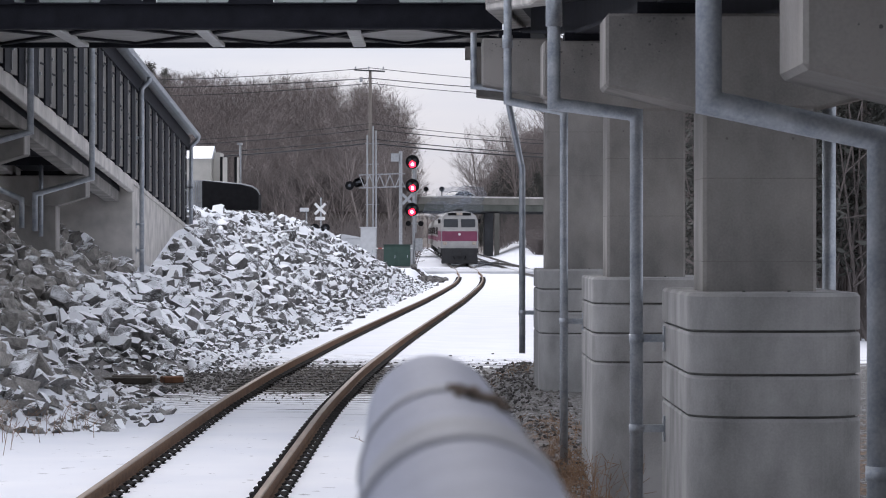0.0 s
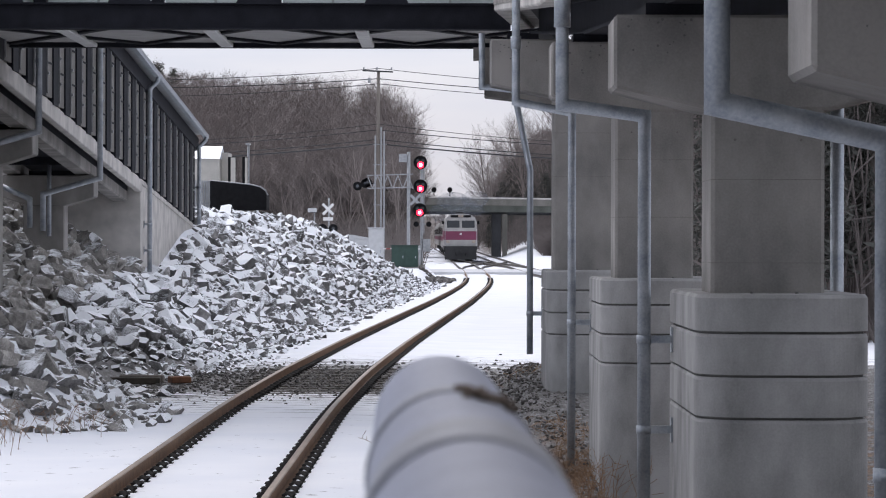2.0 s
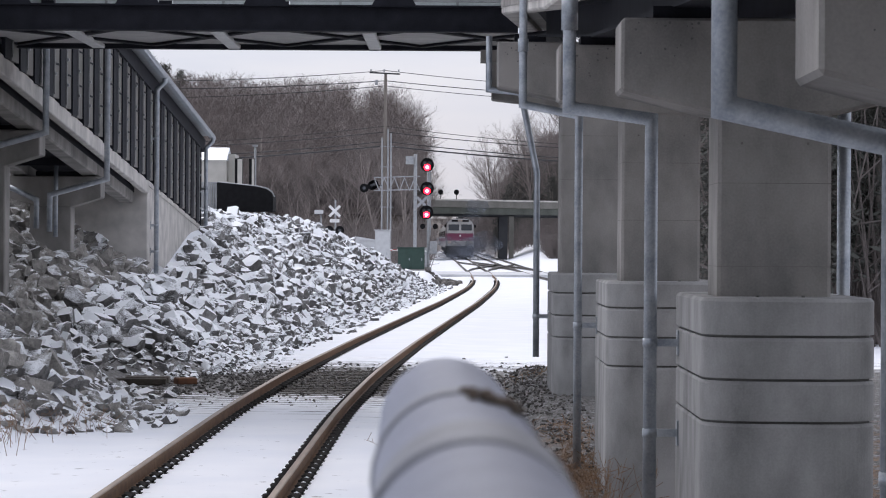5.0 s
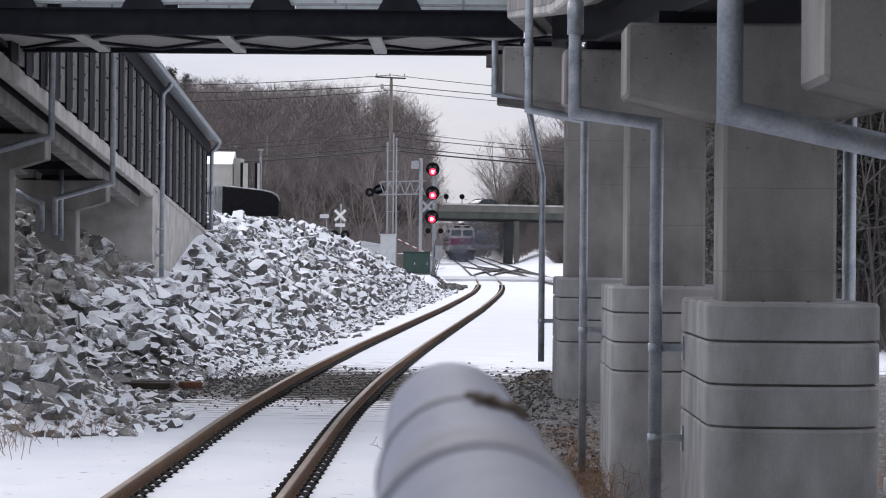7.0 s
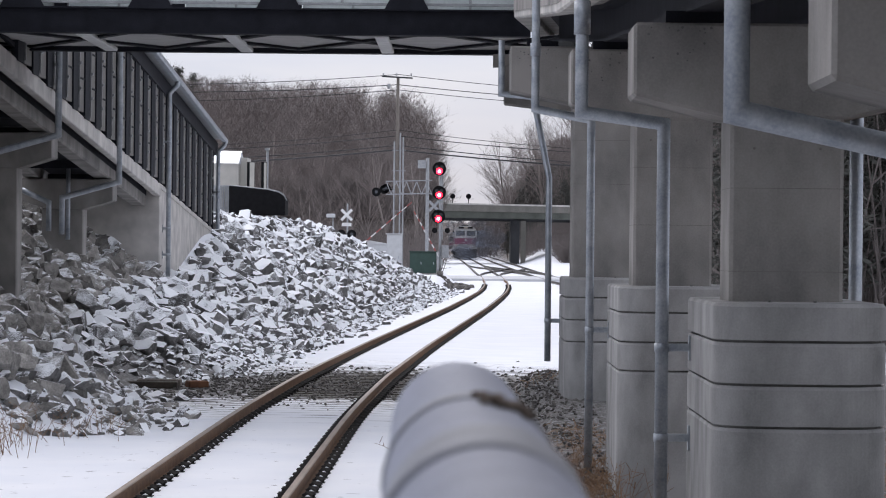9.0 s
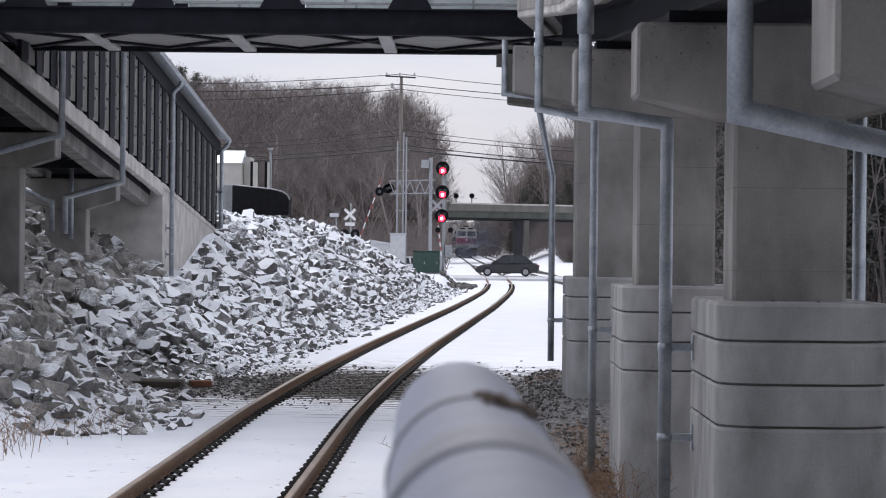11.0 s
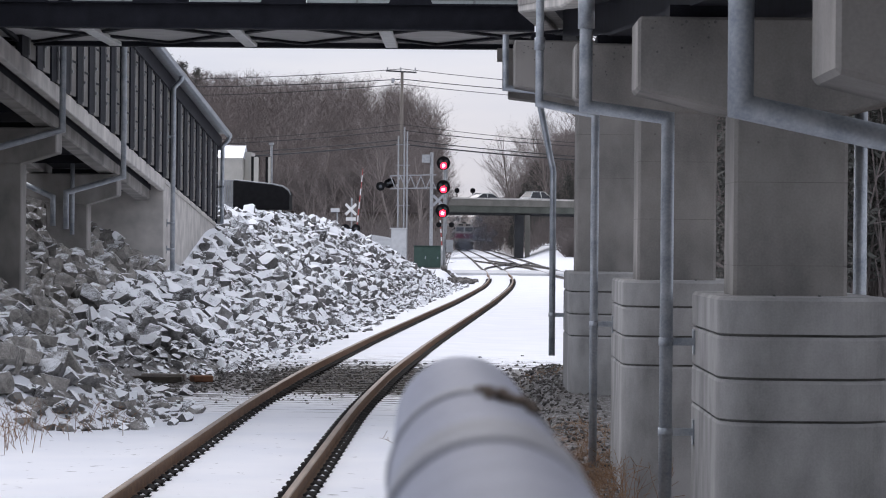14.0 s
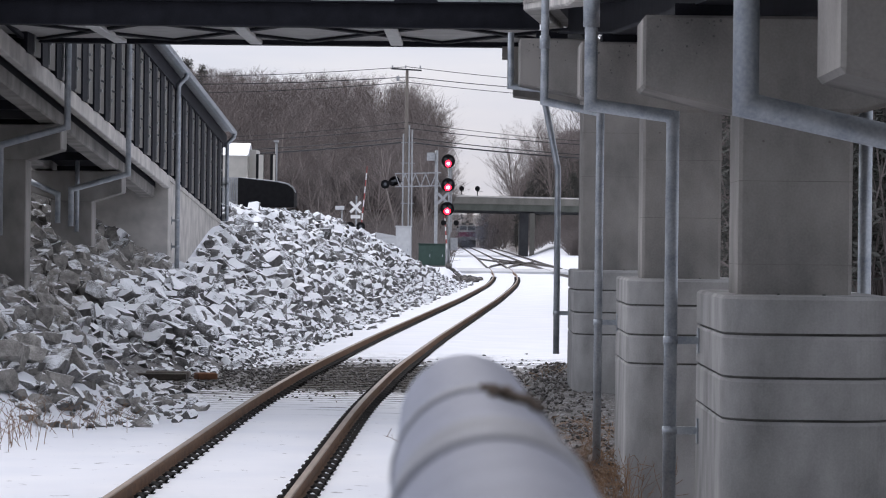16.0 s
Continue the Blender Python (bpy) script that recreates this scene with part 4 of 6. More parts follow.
def make_signal():
    x, y = -1.85, 190.0
    z0 = lie(x, y)
    g = thing("railway_signal", x, y, z0, "grey signal mast with three black heads showing red", "signal")
    bm = B()
    tube(bm, [(0, 0, 0), (0, 0, 6.95)], 0.085, 14)
    part("mast", bm, GALV_DULL, g)
    bm = B()
    box(bm, -0.22, 0.22, -0.22, 0.22, -0.3, 0.22)
    part("base", bm, CONCRETE, g)
    bm = B()
    box(bm, 0.10, 0.17, 0.02, 0.10, 2.2, 6.9)
    part("cable_duct", bm, GALV_DULL, g)
    for py, px in ((287, 730), (329, 730), (371, 729)):
        hz = 2.15 + (432 - py) * 190 / 5300 - z0
        hx = (px - 784) * 190 / 5300 - x
        bm = B()
        disc(bm, 0.435, -0.34, -0.30, hx, hz, 36)
        head = part("target_disc", bm, BLACK, g, "round black signal head with three lenses")
        bm = B()
        box(bm, hx - 0.22, hx + 0.22, -0.29, -0.02, hz - 0.26, hz + 0.26)
        part("lamp_case", bm, BLACK, head, bevel=0.03)
        for lx, lz, lit in ((-0.15, 0.10, 0), (0.15, 0.10, 0), (0.0, -0.16, 1)):
            # visor over each lens
            bm = B()
            ring = [(hx + lx + 0.145 * math.cos(radians(a)), hz + lz + 0.145 * math.sin(radians(a))) for a in range(-10, 191, 20)]
            for (ax, az), (cx, cz) in zip(ring, ring[1:]):
                v = [bm.verts.new(p) for p in ((ax, -0.345, az), (cx, -0.345, cz), (cx, -0.60, cz), (ax, -0.60, az))]
                bm.faces.new(v)
            r = bmesh.ops.solidify(bm, geom=bm.faces[:], thickness=0.012)
            part("visor", bm, BLACK, head)
            # the lit disc is wider than its lamp, to stand for the red halo
            bm = B()
            disc(bm, 0.12 if not lit else 0.21, -0.36, -0.341, hx + lx, hz + lz, 20)
            part("lens", bm, RED_LAMP if lit else DIM_LENS, head, "glowing red lens, widened to show its halo" if lit else "unlit clear lens")
            if lit:
                bm = B()
                disc(bm, 0.09, -0.372, -0.361, hx + lx, hz + lz, 20)
                part("lamp_core", bm, RED_CORE, head, "bright centre of the red lamp")
    # small marker lamps lower on the mast
    for sx in (-0.35, 0.45):
        bm = B()
        disc(bm, 0.17, -0.2, -0.1, sx, 2.15 + (432 - 396) * 190 / 5300 - z0)
        part("marker_lamp", bm, BLACK, g)
        bm = B()
        beam(bm, (0, 0, 2.15 + 36 * 190 / 5300 - z0), (sx, -0.1, 2.15 + 36 * 190 / 5300 - z0), 0.05, 0.05)
        part("lamp_arm", bm, GALV_DULL, g)
    bm = B()
    box(bm, 0.10, 0.55, -0.15, 0.3, 1.05, 1.85)
    part("junction_box", bm, GALV_DULL, g, bevel=0.02)


make_signal()


def crossbuck(g, x, y, z, size, paint=None):
    for a in (45, -45):
        bm = B()
        box(bm, -size / 2, size / 2, -0.012, 0.012, -0.09, 0.09, Matrix.Translation((x, y, z)) @ pose(0, 0, 0, 0, a, 0))
        part("crossbuck_board", bm, paint or WHITE_PAINT, g, "grey back of a crossbuck board" if paint else "white crossbuck board")
        y -= 0.03


def flasher(g, x, y, z, facing=-1):
    bm = B()
    disc(bm, 0.30, y, y + facing * 0.03, x, z)
    back = part("flasher_disc", bm, BLACK, g, "round black flasher backing")
    bm = B()
    disc(bm, 0.11, y + facing * 0.031, y + facing * 0.07, x, z)
    part("flasher_lens", bm, DIM_LENS, back)
    bm = B()
    tube(bm, [(x, y - facing * 0.0, z), (x, y - facing * 0.2, z)], 0.12, 12)
    part("lamp_housing", bm, BLACK, back)


def make_cantilever():
    x, y = -2.83, 200.0
    z0 = lie(x, y)
    g = thing("crossing_cantilever", x, y, z0, "galvanised cantilever mast with truss arm and crossing flashers", "crossing signal")
    up = lambda py: 2.15 + (432 - py) * y / 5300 - z0
    at = lambda px: (px - 784) * y / 5300 - x
    bm = B()
    tube(bm, [(0, 0, -0.2), (0, 0, up(268))], 0.115, 14)
    part("mast", bm, GALV_DULL, g)
    for yy in (-0.25, 0.25):
        for z in (up(310), up(333)):
            bm = B()
            beam(bm, (at(636), yy, z), (0.3, yy, z + 0.1), 0.06, 0.06)
            part("truss_chord", bm, GALV_DULL, g)
        n = 9
        for i in range(n):
            xa, xb = at(636) + (0.3 - at(636)) * i / n, at(636) + (0.3 - at(636)) * (i + 1) / n
            bm = B()
            za, zb = (up(333), up(310)) if i % 2 else (up(310), up(333))
            beam(bm, (xa, yy, za), (xb, yy, zb), 0.05, 0.05)
            part("truss_web", bm, GALV_DULL, g)
    for px, py in ((619, 329), (632, 324), (636, 322)):
        flasher(g, at(px), -0.45 if px < 630 else 0.3, up(py))
    bm = B()
    beam(bm, (at(614), -0.2, up(327)), (at(650), -0.2, up(324)), 0.06, 0.06)
    part("flasher_bar", bm, BLACK, g)
    crossbuck(g, at(721), -0.3, up(353), 0.95, GALV_DULL)
    bm = B()
    box(bm, at(692), at(706), -0.2, 0.2, up(286), up(272))
    part("floodlight_box", bm, GALV_DULL, g)


make_cantilever()


def make_crossing_sign():
    x, y = -8.2, 200.0
    z0 = lie(x, y)
    g = thing("crossing_signal", x, y, z0, "white crossbuck sign on a grey post with flashers", "crossing signal")
    up = lambda py: 2.15 + (432 - py) * y / 5300 - z0
    bm = B()
    tube(bm, [(0.05, 0, -0.2), (0.05, 0, up(350))], 0.06, 12)
    part("post", bm, GALV_DULL, g)
    crossbuck(g, 0, -0.1, up(370), 1.0)
    bm = B()
    box(bm, -0.32, 0.32, -0.08, -0.06, up(390), up(384))
    part("track_plate", bm, WHITE_PAINT, g)
    for s in (-0.35, 0.35):
        flasher(g, s, -0.1, up(404))
    bm = B()
    tube(bm, [(-0.35, -0.05, up(404)), (0.35, -0.05, up(404))], 0.04, 8)
    part("flasher_arm", bm, BLACK, g)


make_crossing_sign()


def make_track_lamp():
    x, y = -8.75, 192.0
    z0 = lie(x, y)
    g = thing("signal_lamp_post", x, y, z0, "small grey lamp box on a thin post by the crossing", "lamp post")
    bm = B()
    tube(bm, [(0, 0, -0.2), (0, 0, 4.35 - z0)], 0.045, 10)
    part("post", bm, GALV_DULL, g)
    bm = B()
    box(bm, -0.42, 0.14, -0.18, 0.18, 4.22 - z0, 4.46 - z0)
    part("lamp_box", bm, SILVER, g, "pale grey lamp box", 0.02)
    bm = B()
    box(bm, -0.36, 0.08, -0.14, 0.14, 4.18 - z0, 4.215 - z0)
    part("lens_strip", bm, DIM_LENS, g)


make_track_lamp()


def make_gate(x, y, pivot_z, length, side):
    """A lifting gate; the arm is a thing that turns about its pivot."""
    z0 = lie(x, y)
    g = thing("crossing_gate", x, y, z0, "crossing gate with a red and white striped arm", "crossing gate", "crossing gates")
    bm = B()
    tube(bm, [(0, 0, -0.2), (0, 0, pivot_z - z0 + 0.2)], 0.07, 12)
    part("post", bm, GALV_DULL, g)
    bm = B()
    box(bm, -0.2, 0.2, 0.04, 0.4, pivot_z - z0 - 0.25, pivot_z - z0 + 0.25)
    part("drive_case", bm, GALV_DULL, g, bevel=0.03)
    n = 12
    bm = B()
    tube(bm, [(-side * 0.1, 0, 0), (side * length, 0, 0)], 0.028, 8, 0.02)
    arm = part("gate_arm", bm, WHITE_PAINT, g, "red and white striped gate arm")
    arm.location = (0, -0.12, pivot_z - z0)
    for i in range(n):
        bm = B()
        a, b = length * i / n, length * (i + 1) / n
        w = 0.045 - 0.018 * i / n
        box(bm, side * a, side * b, -0.035, 0.035, -w, w)
        part("stripe", bm, RED_PAINT if i % 2 else WHITE_PAINT, arm)
    bm = B()
    box(bm, min(-side * 0.7, -side * 0.1), max(-side * 0.7, -side * 0.1), -0.04, 0.04, -0.1, 0.1)
    part("counterweight", bm, GALV_DULL, arm)
    return arm


GATE_A = make_gate(-8.1, 204.5, 1.85, 5.5, 1)
GATE_B = make_gate(-2.12, 203.0, 1.85, 3.4, -1)


def make_pole():
    x, y = -4.98, 205.0
    z0 = lie(x, y)
    g = thing("utility_pole", x, y, z0, "weathered wooden utility pole with crossarm and conduits", "utility pole")
    bm = B()
    tube(bm, [(0, 0, -0.3), (0, 0, 14.0 - z0)], 0.15, 14, 0.10)
    part("pole", bm, POLE_WOOD, g)
    bm = B()
    beam(bm, (-1.1, -0.16, 14.05 - z0), (1.0, -0.16, 13.95 - z0), 0.1, 0.1)
    part("crossarm", bm, CABLE, g, "dark steel crossarm")
    for px in (-1.0, -0.1, 0.9):
        bm = B()
        tube(bm, [(px, -0.16, 14.08 - z0), (px, -0.16, 14.28 - z0)], 0.05, 8)
        part("insulator", bm, GALV_DULL, g)
    for dx, top in ((0.2, 10.2), (0.4, 9.9), (-0.2, 9.6)):
        bm = B()
        tube(bm, [(dx, -0.2, -0.2), (dx, -0.2, top - z0)], 0.055, 8)
        part("conduit", bm, GALV_DULL, g)
    for z in (7.6, 4.85, 9.0):
        bm = B()
        beam(bm, (-0.35, -0.2, z - z0), (0.6, -0.2, z - z0), 0.07, 0.05)
        part("standoff", bm, GALV_DULL, g)
    bm = B()
    tube(bm, [(-0.62, -0.15, 13.2 - z0), (-0.62, -0.15, 13.55 - z0)], 0.11, 10)
    part("insulator", bm, GALV_DULL, g)


make_pole()


def make_wire(z, r, sag, dl=0.0, dr=0.0, dy=0.0):
    pts = []
    for i in range(-24, 25):
        t = i / 24
        u = abs(t)
        pts.append((-4.98 + 42 * t, 205 + dy - 6 * t, z - 4 * sag * (u - u * u) + (dr if t > 0 else dl) * u))
    g = thing("overhead_wire", -4.98, 205, z, "black overhead wire strung from the utility pole", "wire", "overhead wires")
    bm = B()
    tube(bm, [Vector(p) - Vector((-4.98, 205, z)) for p in pts], r, 6)
    part("cable", bm, CABLE, g)


for z, r, sag, dl, dr in ((14.2, 0.022, 1.0, 0.6, -1.2), (13.5, 0.028, 0.9, 0.8, -1.0), (13.15, 0.022, 1.1, 0.6, -0.6), (10.0, 0.028, 1.1, -0.2, -0.6),
                          (9.35, 0.032, 1.0, -0.5, -1.0), (9.05, 0.05, 0.95, -0.6, -0.9), (10.4, 0.02, 1.3, 0, -0.6)):
    make_wire(z, r, sag, dl, dr)


# ---- station things on top of the bank ----
SLATE = shade("pale metal roof", (0.62, 0.66, 0.72), (0.5, 0.54, 0.6), 2, 30, 0.35, 0.3)


def make_shed():
    y = 132.0
    at = lambda px: (px - 784) * y / 5300
    z = lambda py: 2.15 + (432 - py) * y / 5300
    g = thing("station_shed", at(352), y, 3.4, "small beige shed with a pale metal gable roof", "shed")
    ox, oy, oz = g.location
    bm = B()
    box(bm, at(322) - ox, at(376) - ox, -1.0, 2.2, -0.3, z(282) - oz)
    part("wall", bm, BEIGE, g)
    bm = B()
    prism(bm, [(-1.15, 0), (2.35, 0), (0.6, z(258) - z(282))], at(320) - ox, at(378) - ox, Matrix.Translation((0, 0, z(282) - oz)) @ Matrix(((0, 0, 1, 0), (1, 0, 0, 0), (0, 1, 0, 0), (0, 0, 0, 1))))
    part("roof", bm, SLATE, g)
    bm = B()
    box(bm, at(377) - ox, at(389) - ox, 0.1, 2.4, -0.3, z(270) - oz)
    part("side_wall", bm, BEIGE, g)
    # timetable boards on posts
    for px, w in ((402, 14), (425, 10)):
        b = thing("notice_board", at(px), y - 2, 3.4, "dark framed notice board with a pale face", "sign", "notice boards")
        bm = B()
        box(bm, -w * y / 10600, w * y / 10600, 0.05, 0.12, 0.2, z(280) - 3.4)
        part("frame", bm, BLACK, b)
        bm = B()
        box(bm, -w * y / 10600 + 0.12, w * y / 10600 - 0.02, 0.03, 0.048, 0.9, z(281) - 3.4)
        part("face", bm, BEIGE, b)
    p = thing("lamp_post", at(428), y - 1, 3.4, "thin grey lamp post", "lamp post")
    bm = B()
    tube(bm, [(0, 0, -0.2), (0, 0, z(258) - 3.4)], 0.05, 8)
    part("post", bm, GALV_DULL, p)
    bm = B()
    box(bm, -0.1, 0.1, -0.4, 0.1, z(258) - 3.4, z(255) - 3.4)
    part("head", bm, GALV_DULL, p)


make_shed()


def make_awning():
    y = 112.0
    at = lambda px: (px - 784) * y / 5300
    z = lambda py: 2.15 + (432 - py) * y / 5300
    g = thing("black_awning", at(410), y, 3.3, "long black curved awning wall on the bank", "awning")
    ox, oy, oz = g.location
    bm = B()
    prof = [(at(362), z(372)), (at(461), z(372)), (at(461), z(346)), (at(457), z(338)), (at(448), z(332)), (at(430), z(328)), (at(362), z(321))]
    prism(bm, [(a - ox, b - oz) for a, b in prof], -0.6, 1.2, pose(0, 0, 0, 90))
    part("canopy", bm, BLACK, g, bevel=0.03)
    bm = B()
    tube(bm, [(at(362) - ox, -0.63, z(321) - oz), (at(430) - ox, -0.63, z(327.5) - oz), (at(448) - ox, -0.63, z(331.5) - oz), (at(457) - ox, -0.63, z(337.5) - oz), (at(461) - ox, -0.63, z(346) - oz)], 0.04, 8)
    part("edge_trim", bm, GALV_DULL, g)
    f = thing("picket_fence", at(345), y, 3.3, "grey metal picket fence beside the awning", "fence")
    for i in range(9):
        bm = B()
        x = at(327 + i * 4.2) - f.location.x
        box(bm, x - 0.03, x + 0.03, -0.03, 0.03, -0.3, z(320) - 3.3)
        part("picket", bm, GALV_DULL, f)
    for py in (321, 360):
        bm = B()
        box(bm, at(326) - f.location.x, at(362) - f.location.x, -0.02, 0.02, z(py) - 3.33, z(py) - 3.27)
        part("fence_rail", bm, GALV_DULL, f)
    bm = B()
    box(bm, at(326) - f.location.x, at(362) - f.location.x, 0.04, 0.07, -0.3, z(321) - 3.3)
    part("backing_panel", bm, BEIGE, f)


make_awning()


# ---- old switch timbers lying by the track ----
def make_timber(x, y, l, w, a, mat_, label):
    g = thing("old_tie", x, y, lie(x, y) + 0.02, label, "timber", "old timbers by the track")
    g.rotation_euler = (0, 0, radians(a))
    bm = B()
    box(bm, -l / 2, l / 2, -w / 2, w / 2, 0, 0.11)
    part("timber", bm, mat_, g, bevel=0.015)


RUSTY = shade("orange rust", (0.22, 0.10, 0.05), (0.11, 0.05, 0.03), 8, 60, 0.9, bump=0.3)
make_timber(-5.3, 50.3, 0.85, 0.2, 2, TIE, "dark weathered timber lying on the ballast")
make_timber(-5.25, 50.95, 0.75, 0.2, -3, POLE_WOOD, "pale weathered timber lying on the ballast")
make_timber(-4.58, 50.6, 0.34, 0.3, 20, RUSTY, "rust-orange metal plate box on the ballast")


# ---- road bridge beyond the crossing ----
BRIDGE_CONCRETE = shade("mossy bridge concrete", (0.205, 0.195, 0.176), (0.115, 0.113, 0.098), 0.5, 8, 0.9, bump=0.2, streak=(1, 1, 0.3))
GREEN_STEEL = shade("dull green girder paint", (0.10, 0.108, 0.092), (0.055, 0.06, 0.05), 0.6, 8, 0.8, bump=0.1, streak=(1, 1, 0.3))
GIRDER_PIER_DARK = shade("weathered girder and shaded pier side", (0.05, 0.052, 0.056), (0.025, 0.026, 0.03), 1.0, 10, 0.8)
LITTER = shade("leaf litter", (0.12, 0.10, 0.085), (0.045, 0.036, 0.03), 0.8, 8, 0.95, bump=0.4)
SKEW = radians(38)


def bridge_pose():
    return Matrix.Translation((0.0, 330.0, 0.0)) @ Matrix.Rotation(SKEW, 4, "Z")


def make_road_bridge():
    g = thing("road_bridge", 0, 330, 0, "grey concrete road bridge over the tracks with a dark pier", "bridge")
    g.rotation_euler = (0, 0, SKEW)

    def bx(name, mat_, a, b, c, d, e, f, label="", bevel=0.0):
        bm = B()
        box(bm, a, b, c, d, e, f)
        return part(name, bm, mat_, g, label, bevel)
    bx("deck", BRIDGE_CONCRETE, -4.6, 320, 0, 10, 6.2, 6.6)
    for i in range(6):
        bx("girder", GIRDER_PIER_DARK, -4.6, 26, 0.5 + i * 1.8, 0.85 + i * 1.8, 5.6, 6.2, "brown painted steel girder")
    bx("fascia", BRIDGE_CONCRETE, -4.6, 150, -0.3, 0, 6.5, 7.25, "pale stained concrete fascia", 0.03)
    bx("edge_girder", GREEN_STEEL, -4.6, 150, -0.2, 0.1, 5.78, 6.498, "dull green painted edge girder", 0.02)
    bx("coping", CONCRETE_PALE, -4.6, 150, -0.36, 0.06, 7.25, 7.42)
    bx("parapet", BRIDGE_CONCRETE, -4.6, 150, 10, 10.3, 6.2, 7.3)
    back = Matrix.Rotation(-SKEW, 4, "Z")
    # one pier built as two: its shaded side dark, its bright side pale
    bm = B()
    box(bm, 4.62, 5.6, 4.5, 13.5, -0.5, 5.6, back)
    part("pier", bm, GIRDER_PIER_DARK, g, "bridge pier coloured dark for its shaded side")
    bm = B()
    box(bm, 5.75, 6.3, 4.7, 5.5, -0.5, 5.6, back)
    part("pier", bm, BRIDGE_CONCRETE, g, "paler concrete column standing for the pier's bright side")
    bm = B()
    v = [[bm.verts.new((s, y, z)) for y, z in ((-7 if s < -6 else -0.2, -3), (17 if s < -6 else 10.2, -3), (10.2, 6.89), (-0.2, 6.89))] for s in (-300, -7, -4.61)]
    for a, b in zip(v, v[1:]):
        for i in range(4):
            bm.faces.new((a[i], b[i], b[(i + 1) % 4], a[(i + 1) % 4]))
    bm.faces.new(v[0]), bm.faces.new(v[-1][::-1])
    part("approach_bank", bm, LITTER, g, "brown earth embankment of the road")
    bx("abutment", BRIDGE_CONCRETE, 26, 320, 0.2, 9.8, -3, 6.2)


make_road_bridge()


def make_back_signal(px):
    """A dark signal head on a bracket above the bridge's far parapet."""
    k, ly = (px - 784) / 5300, 10.15
    s = (k * (330 + ly * math.cos(SKEW)) + ly * math.sin(SKEW)) / (math.cos(SKEW) - k * math.sin(SKEW))
    x, y, _ = bridge_pose() @ Vector((s, ly, 0))
    z = 2.15 + (432 - 335) * y / 5300
    g = thing("distant_signal", x, y, 7.3, "dark round signal head on a bracket over the bridge", "signal", "distant signals")
    bm = B()
    tube(bm, [(0, 0.15, 0), (0, 0.15, z - 7.3)], 0.05, 8)
    part("mast", bm, BLACK, g)
    bm = B()
    disc(bm, 0.3, -0.05, 0.1, 0, z - 7.3, 20)
    part("target_disc", bm, BLACK, g)
    bm = B()
    beam(bm, (0, 0.1, z - 7.6), (-0.6 if px < 770 else 0.6, 0.1, z - 7.6), 0.05, 0.05)
    part("bracket", bm, GALV_DULL, g)


# ---- platform, with an unseen wall and roof added to shut off the sky ----
def make_rear_wall():
    bm = B()
    box(bm, -14, 16, -16.4, -16, -1, 9)
    tagged(link("wall_rear_blocker", bm, CONCRETE), "plain unseen wall added behind the camera to block the sky", "wall", kind="structure")
    bm = B()
    box(bm, -0.9, 6, -16, 2.1, -0.6, 0.9)
    tagged(link("platform", bm, CONCRETE), "concrete end of the station platform", "platform", kind="structure")
    # unseen roof, added to darken the handrail and the camera-facing sides
    bm = B()
    box(bm, -1.1, 7, -16, 1.9, 4.6, 4.8)
    tagged(link("roof_camera_blocker", bm, SOFFIT), "plain unseen roof added over the camera to block sky light", "canopy", kind="structure")


make_rear_wall()
# unseen roof above the near track, added only to dim the snow
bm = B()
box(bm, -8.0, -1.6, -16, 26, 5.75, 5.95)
tagged(link("roof_track_blocker", bm, SOFFIT), "plain unseen roof added over the near track to dim the snow", "roof", kind="structure")


# ---- train ----
LOCO_GREY = shade("grey locomotive paint", (0.40, 0.39, 0.375), (0.27, 0.262, 0.255), 1.2, 12, 0.5, 0.1, 0.05)
PURPLE = shade("maroon purple stripe", (0.20, 0.035, 0.085), (0.14, 0.025, 0.06), 1.2, 12, 0.5)
PILOT = shade("grimy black underframe", (0.035, 0.035, 0.036), (0.018, 0.018, 0.02), 2, 14, 0.8, bump=0.2)
DARK_GLASS = shade("dark cab glass", (0.02, 0.024, 0.03), (0.012, 0.014, 0.018), 2, 10, 0.12)
HEADLIGHT = shade("unlit lamp glass", (0.5, 0.42, 0.35), (0.35, 0.3, 0.25), 8, 30, 0.2)


def make_wheelset(g, y, gauge=0.75, r=0.5):
    for s in (-1, 1):
        bm = B()
        tube(bm, [(s * gauge - 0.06, y, r), (s * gauge + 0.06, y, r)], r, 18)
        w = part("wheel", bm, PILOT, g)
        bm = B()
        tube(bm, [(s * gauge + s * 0.061, y, r), (s * gauge + s * 0.10, y, r)], r * 0.45, 12)
        part("axle_box", bm, PILOT, w)


